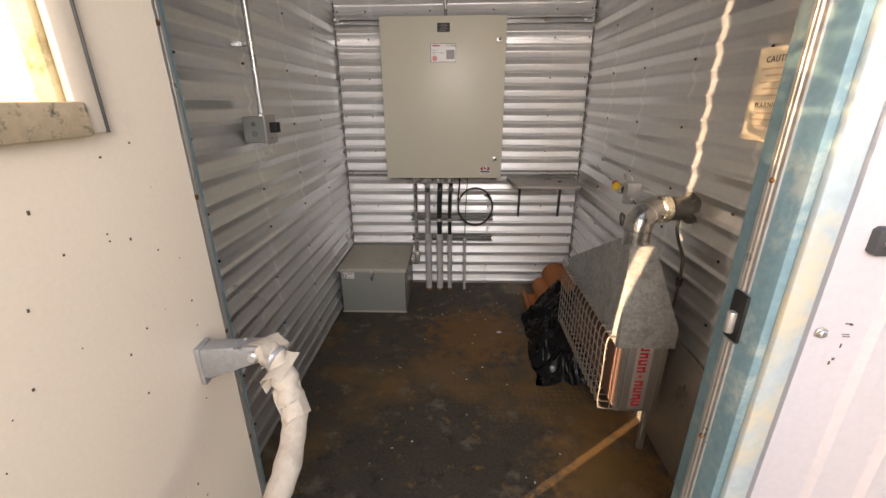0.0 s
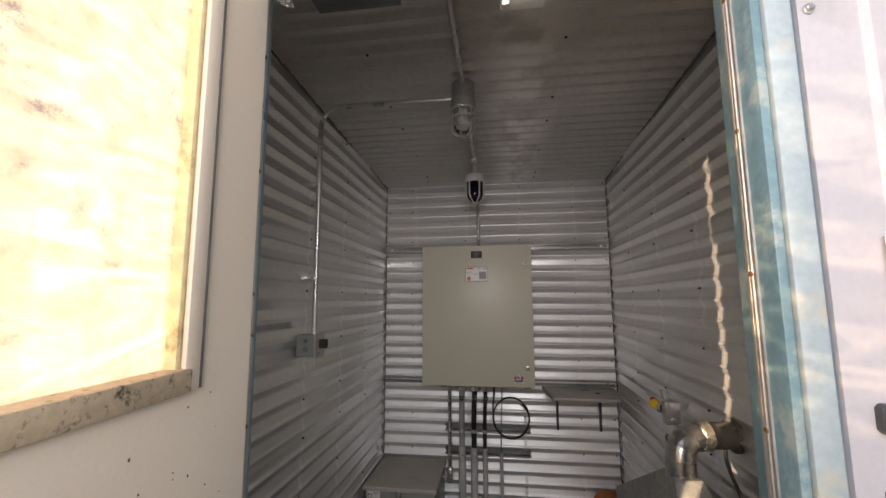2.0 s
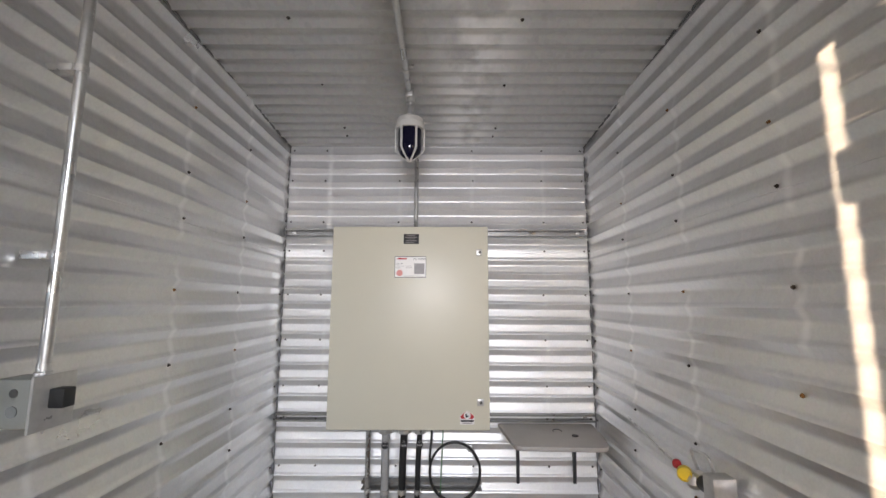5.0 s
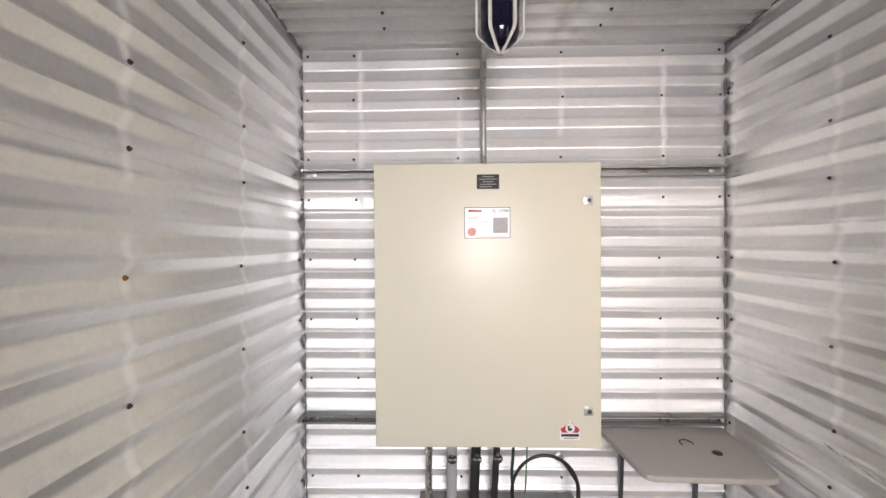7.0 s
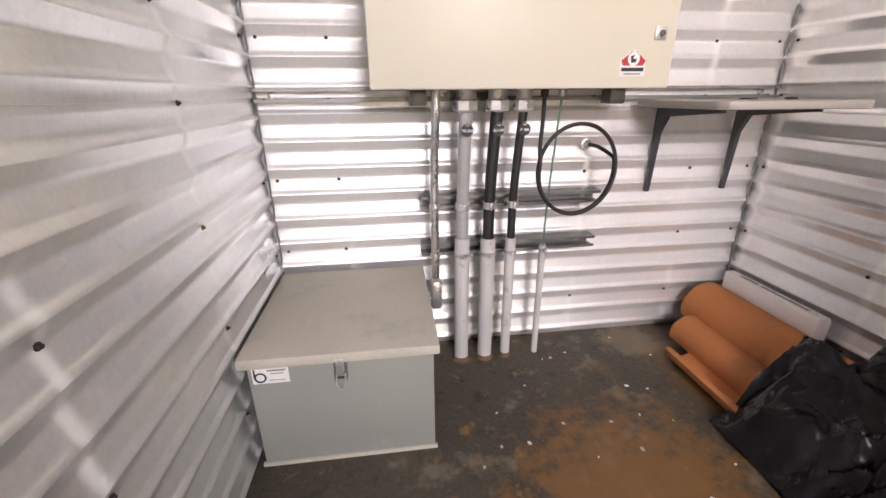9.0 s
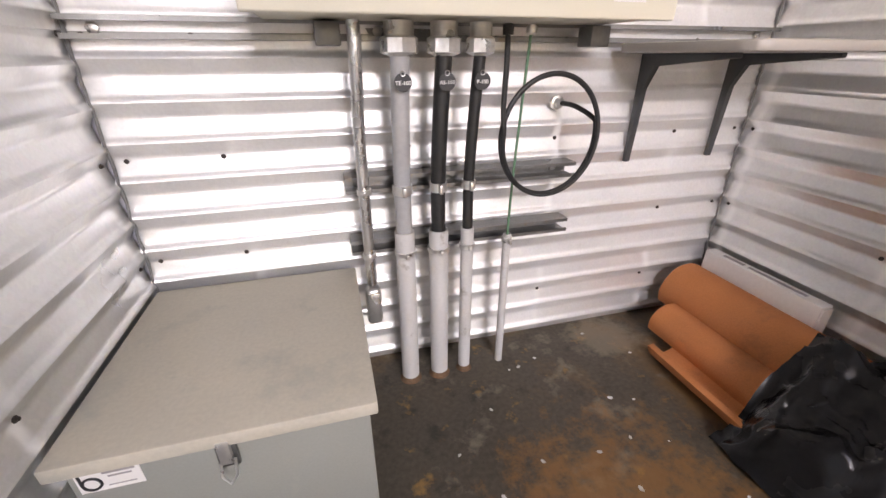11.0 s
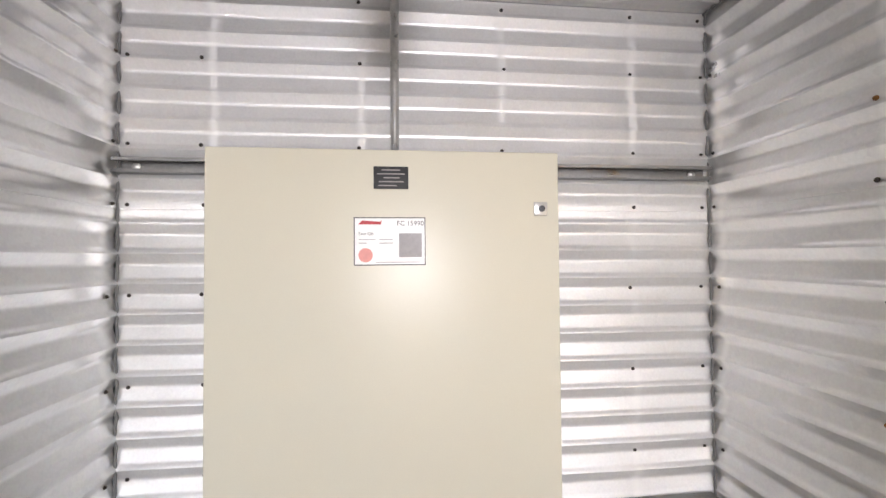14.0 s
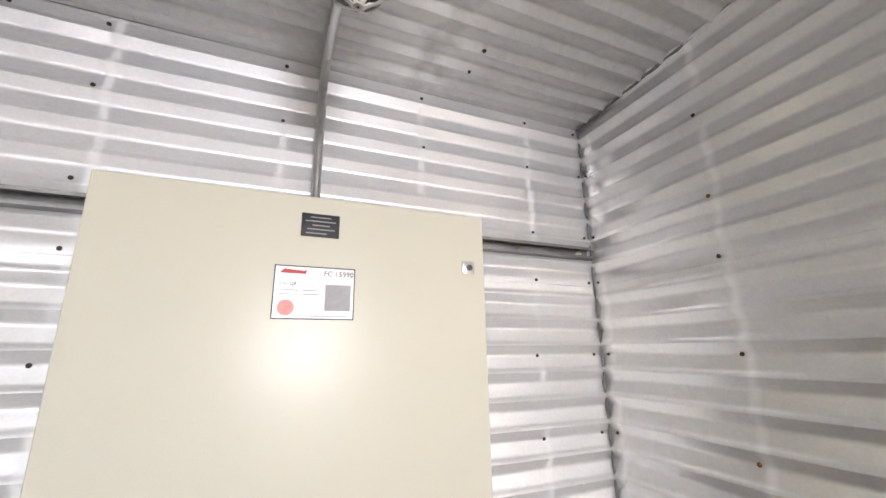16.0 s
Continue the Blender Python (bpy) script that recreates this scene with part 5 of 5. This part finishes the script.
for z in (1.66, 2.1):
    part("strap", merge(box((-0.853, 1.642, z - 0.009), (-0.792, 1.670, z + 0.009), 0.001), lathe([(0.0125, -0.009), (0.0145, -0.009), (0.0145, 0.009), (0.0125, 0.009)], (-0.780, 1.656, z), sides=14)), M_FITTING, run)
part("coupling", lathe([(0.015, 0), (0.015, 0.03)], (LX - 0.085, LY, 2.488), (1, 0, 0), 14), M_FITTING, run)
main = thing("ceiling_conduit", "grey conduit running along the ceiling through lamp and beacon", "conduit", at=(LX, 1.2, 2.46))
part("tube", tube([(LX, 0.72, ceil_z(0.72) - 0.022), (LX, LY - 0.03, ceil_z(LY) - 0.022)], 0.0125, 14), M_ZINC, main)
part("tube", tube([(LX, LY + 0.03, ceil_z(LY) - 0.022), (LX, 2.475, ceil_z(2.475) - 0.022)], 0.0125, 14), M_ZINC, main)
for y in (0.95, 1.42, 1.92, 2.32):
    z = ceil_z(y) - 0.022
    part("strap", merge(box((LX - 0.006, y - 0.009, z + 0.010), (LX + 0.034, y + 0.009, z + 0.016), 0.001), lathe([(0.013, -0.009), (0.0155, -0.009), (0.0155, 0.009), (0.013, 0.009)], (LX, y, z), (0, 1, 0), 14)), M_FITTING, main)
lamp = thing("bulkhead_lamp", "unlit caged vapour-proof lamp hanging from the ceiling", "ceiling lamp", at=(LX, LY, 2.56))
LZ = ceil_z(LY) - 0.006
part("body", lathe([(0.047, 0.0), (0.052, -0.006), (0.054, -0.085), (0.050, -0.09), (0.058, -0.095), (0.058, -0.125), (0.049, -0.132)], (LX, LY, LZ)), M_CASTING, lamp, "cast metal lamp body")
part("globe", lathe([(0.042, -0.128), (0.043, -0.17), (0.042, -0.215), (0.035, -0.235), (0.019, -0.246), (0.002, -0.249)], (LX, LY, LZ)), M_GLASS, lamp, "clear glass globe")
part("bulb", lathe([(0.012, -0.13), (0.014, -0.15), (0.027, -0.178), (0.028, -0.195), (0.018, -0.212), (0.001, -0.218)], (LX, LY, LZ)), M_PAPER, lamp, "white unlit bulb")
cage = part("cage", tube([(LX + 0.054 * math.cos(a), LY + 0.054 * math.sin(a), LZ - 0.134) for a in [i * math.pi / 12 for i in range(24)]], 0.0045, 6, closed=True), M_FITTING, lamp)
for z, r in ((LZ - 0.172, 0.054), (LZ - 0.212, 0.053)):
    c = part("ring", tube([(LX + r * math.cos(a), LY + r * math.sin(a), z) for a in [i * math.pi / 12 for i in range(24)]], 0.0034, 6, closed=True), M_FITTING, None)
    c.parent = cage
for k in range(6):
    a = k * math.pi / 3 + 0.3
    c = part("rib", tube(smooth_path([(LX + r * math.cos(a), LY + r * math.sin(a), LZ + z) for r, z in ((0.054, -0.134), (0.054, -0.20), (0.051, -0.235), (0.036, -0.256), (0.012, -0.262))], 4), 0.0036, 6), M_FITTING, None)
    c.parent = cage
BX, BY = -0.084, 2.530
beacon = thing("warning_beacon", "dark blue warning beacon with white cage under the ceiling", "beacon", at=(BX, BY, 2.48))
part("conduit_body", box((BX - 0.02, BY - 0.066, 2.468), (BX + 0.02, BY + 0.022, 2.512), 0.010, segments=3), M_FITTING, beacon, "cast conduit body")
part("stem", lathe([(0.019, 0.0), (0.019, -0.018), (0.014, -0.02), (0.014, -0.05), (0.019, -0.052), (0.019, -0.069)], (BX, BY, 2.470), sides=18), M_FITTING, beacon)
part("cap", lathe([(0.018, 0.0), (0.026, -0.004), (0.052, -0.010), (0.060, -0.018), (0.0625, -0.034), (0.0595, -0.0345), (0.0595, -0.0365), (0.064, -0.037), (0.066, -0.058), (0.064, -0.066), (0.052, -0.066)], (BX, BY, 2.402), sides=36), M_WHITE, beacon, "white enamelled cap")
part("lens", lathe([(0.053, 0.0), (0.054, -0.02), (0.0535, -0.022), (0.0535, -0.06), (0.054, -0.062), (0.053, -0.092), (0.045, -0.116), (0.028, -0.134), (0.002, -0.142)], (BX, BY, 2.337), sides=36), M_DOME, beacon, "dark blue glass dome")
bc = part("guard", tube([(BX + 0.060 * math.cos(a), BY + 0.060 * math.sin(a), 2.339) for a in [i * math.pi / 18 for i in range(36)]], 0.004, 6, closed=True), M_WHITE, beacon, "white wire cage")
for k in range(6):
    a = k * math.pi / 3 - math.pi / 2 + math.pi / 6
    d = Vector((math.cos(a), math.sin(a), 0))
    s = Vector((-d.y, d.x, 0)) * 0.0042
    bm = bmesh.new()
    line = [(0.0655, 2.341), (0.065, 2.245), (0.061, 2.233), (0.006, 2.187)]
    prev = None
    for r, z in line:
        c = Vector((BX, BY, z))
        cur = [bm.verts.new(c + d * (r - 0.003) - s), bm.verts.new(c + d * (r + 0.003) - s), bm.verts.new(c + d * (r + 0.003) + s), bm.verts.new(c + d * (r - 0.003) + s)]
        if prev:
            for i in range(4):
                bm.faces.new((prev[i], prev[(i + 1) % 4], cur[(i + 1) % 4], cur[i]))
        else:
            bm.faces.new(cur)
        prev = cur
    bm.faces.new(prev)
    c = part("rib", bm, M_WHITE, None)
    c.parent = bc
drop = thing("cabinet_conduit", "grey conduit down the back wall into the cabinet top", "conduit", at=(-0.09, 3.06, 2.2))
part("tube", tube(smooth_path([(-0.086, 2.55, 2.493), (-0.087, 2.95, 2.470), (-0.088, 3.03, 2.45), (-0.089, 3.062, 2.40), (-0.09, 3.065, 2.20), (-0.09, 3.06, 2.0), (-0.09, 3.04, 1.938)]), 0.0125, 14), M_ZINC, drop)

# ---- litter on the floor ----
rng = random.Random(33)
LITTER = [(0.28, 2.33, 0.012), (0.20, 2.50, 0.006), (0.02, 2.62, 0.005), (0.30, 2.75, 0.006), (0.12, 2.30, 0.004)] + [(rng.uniform(-0.5, 0.55), rng.uniform(1.0, 2.9), rng.uniform(0.002, 0.005)) for k in range(26)] + [(rng.uniform(-0.28, 0.6), rng.uniform(2.45, 3.05), rng.uniform(0.002, 0.006)) for k in range(14)]
for x, y, r in LITTER:
    bm = bmesh.new()
    bmesh.ops.create_icosphere(bm, subdivisions=1, radius=r)
    for v in bm.verts:
        v.co = Vector((v.co.x * 1.5, v.co.y, v.co.z * 0.3 + r * 0.28)) + noise.noise_vector(v.co * 300) * r * 0.3
    scrap = part("paint_flake", bm, M_CARD if rng.random() < 0.5 or r > 0.0075 else M_FITTING, smooth=False)
    scrap.matrix_world = pose(x, y, 0.0006, 0, 0, rng.uniform(0, 180))
    tagged(scrap, "small pale flake of debris on the steel floor", "debris", "floor debris")
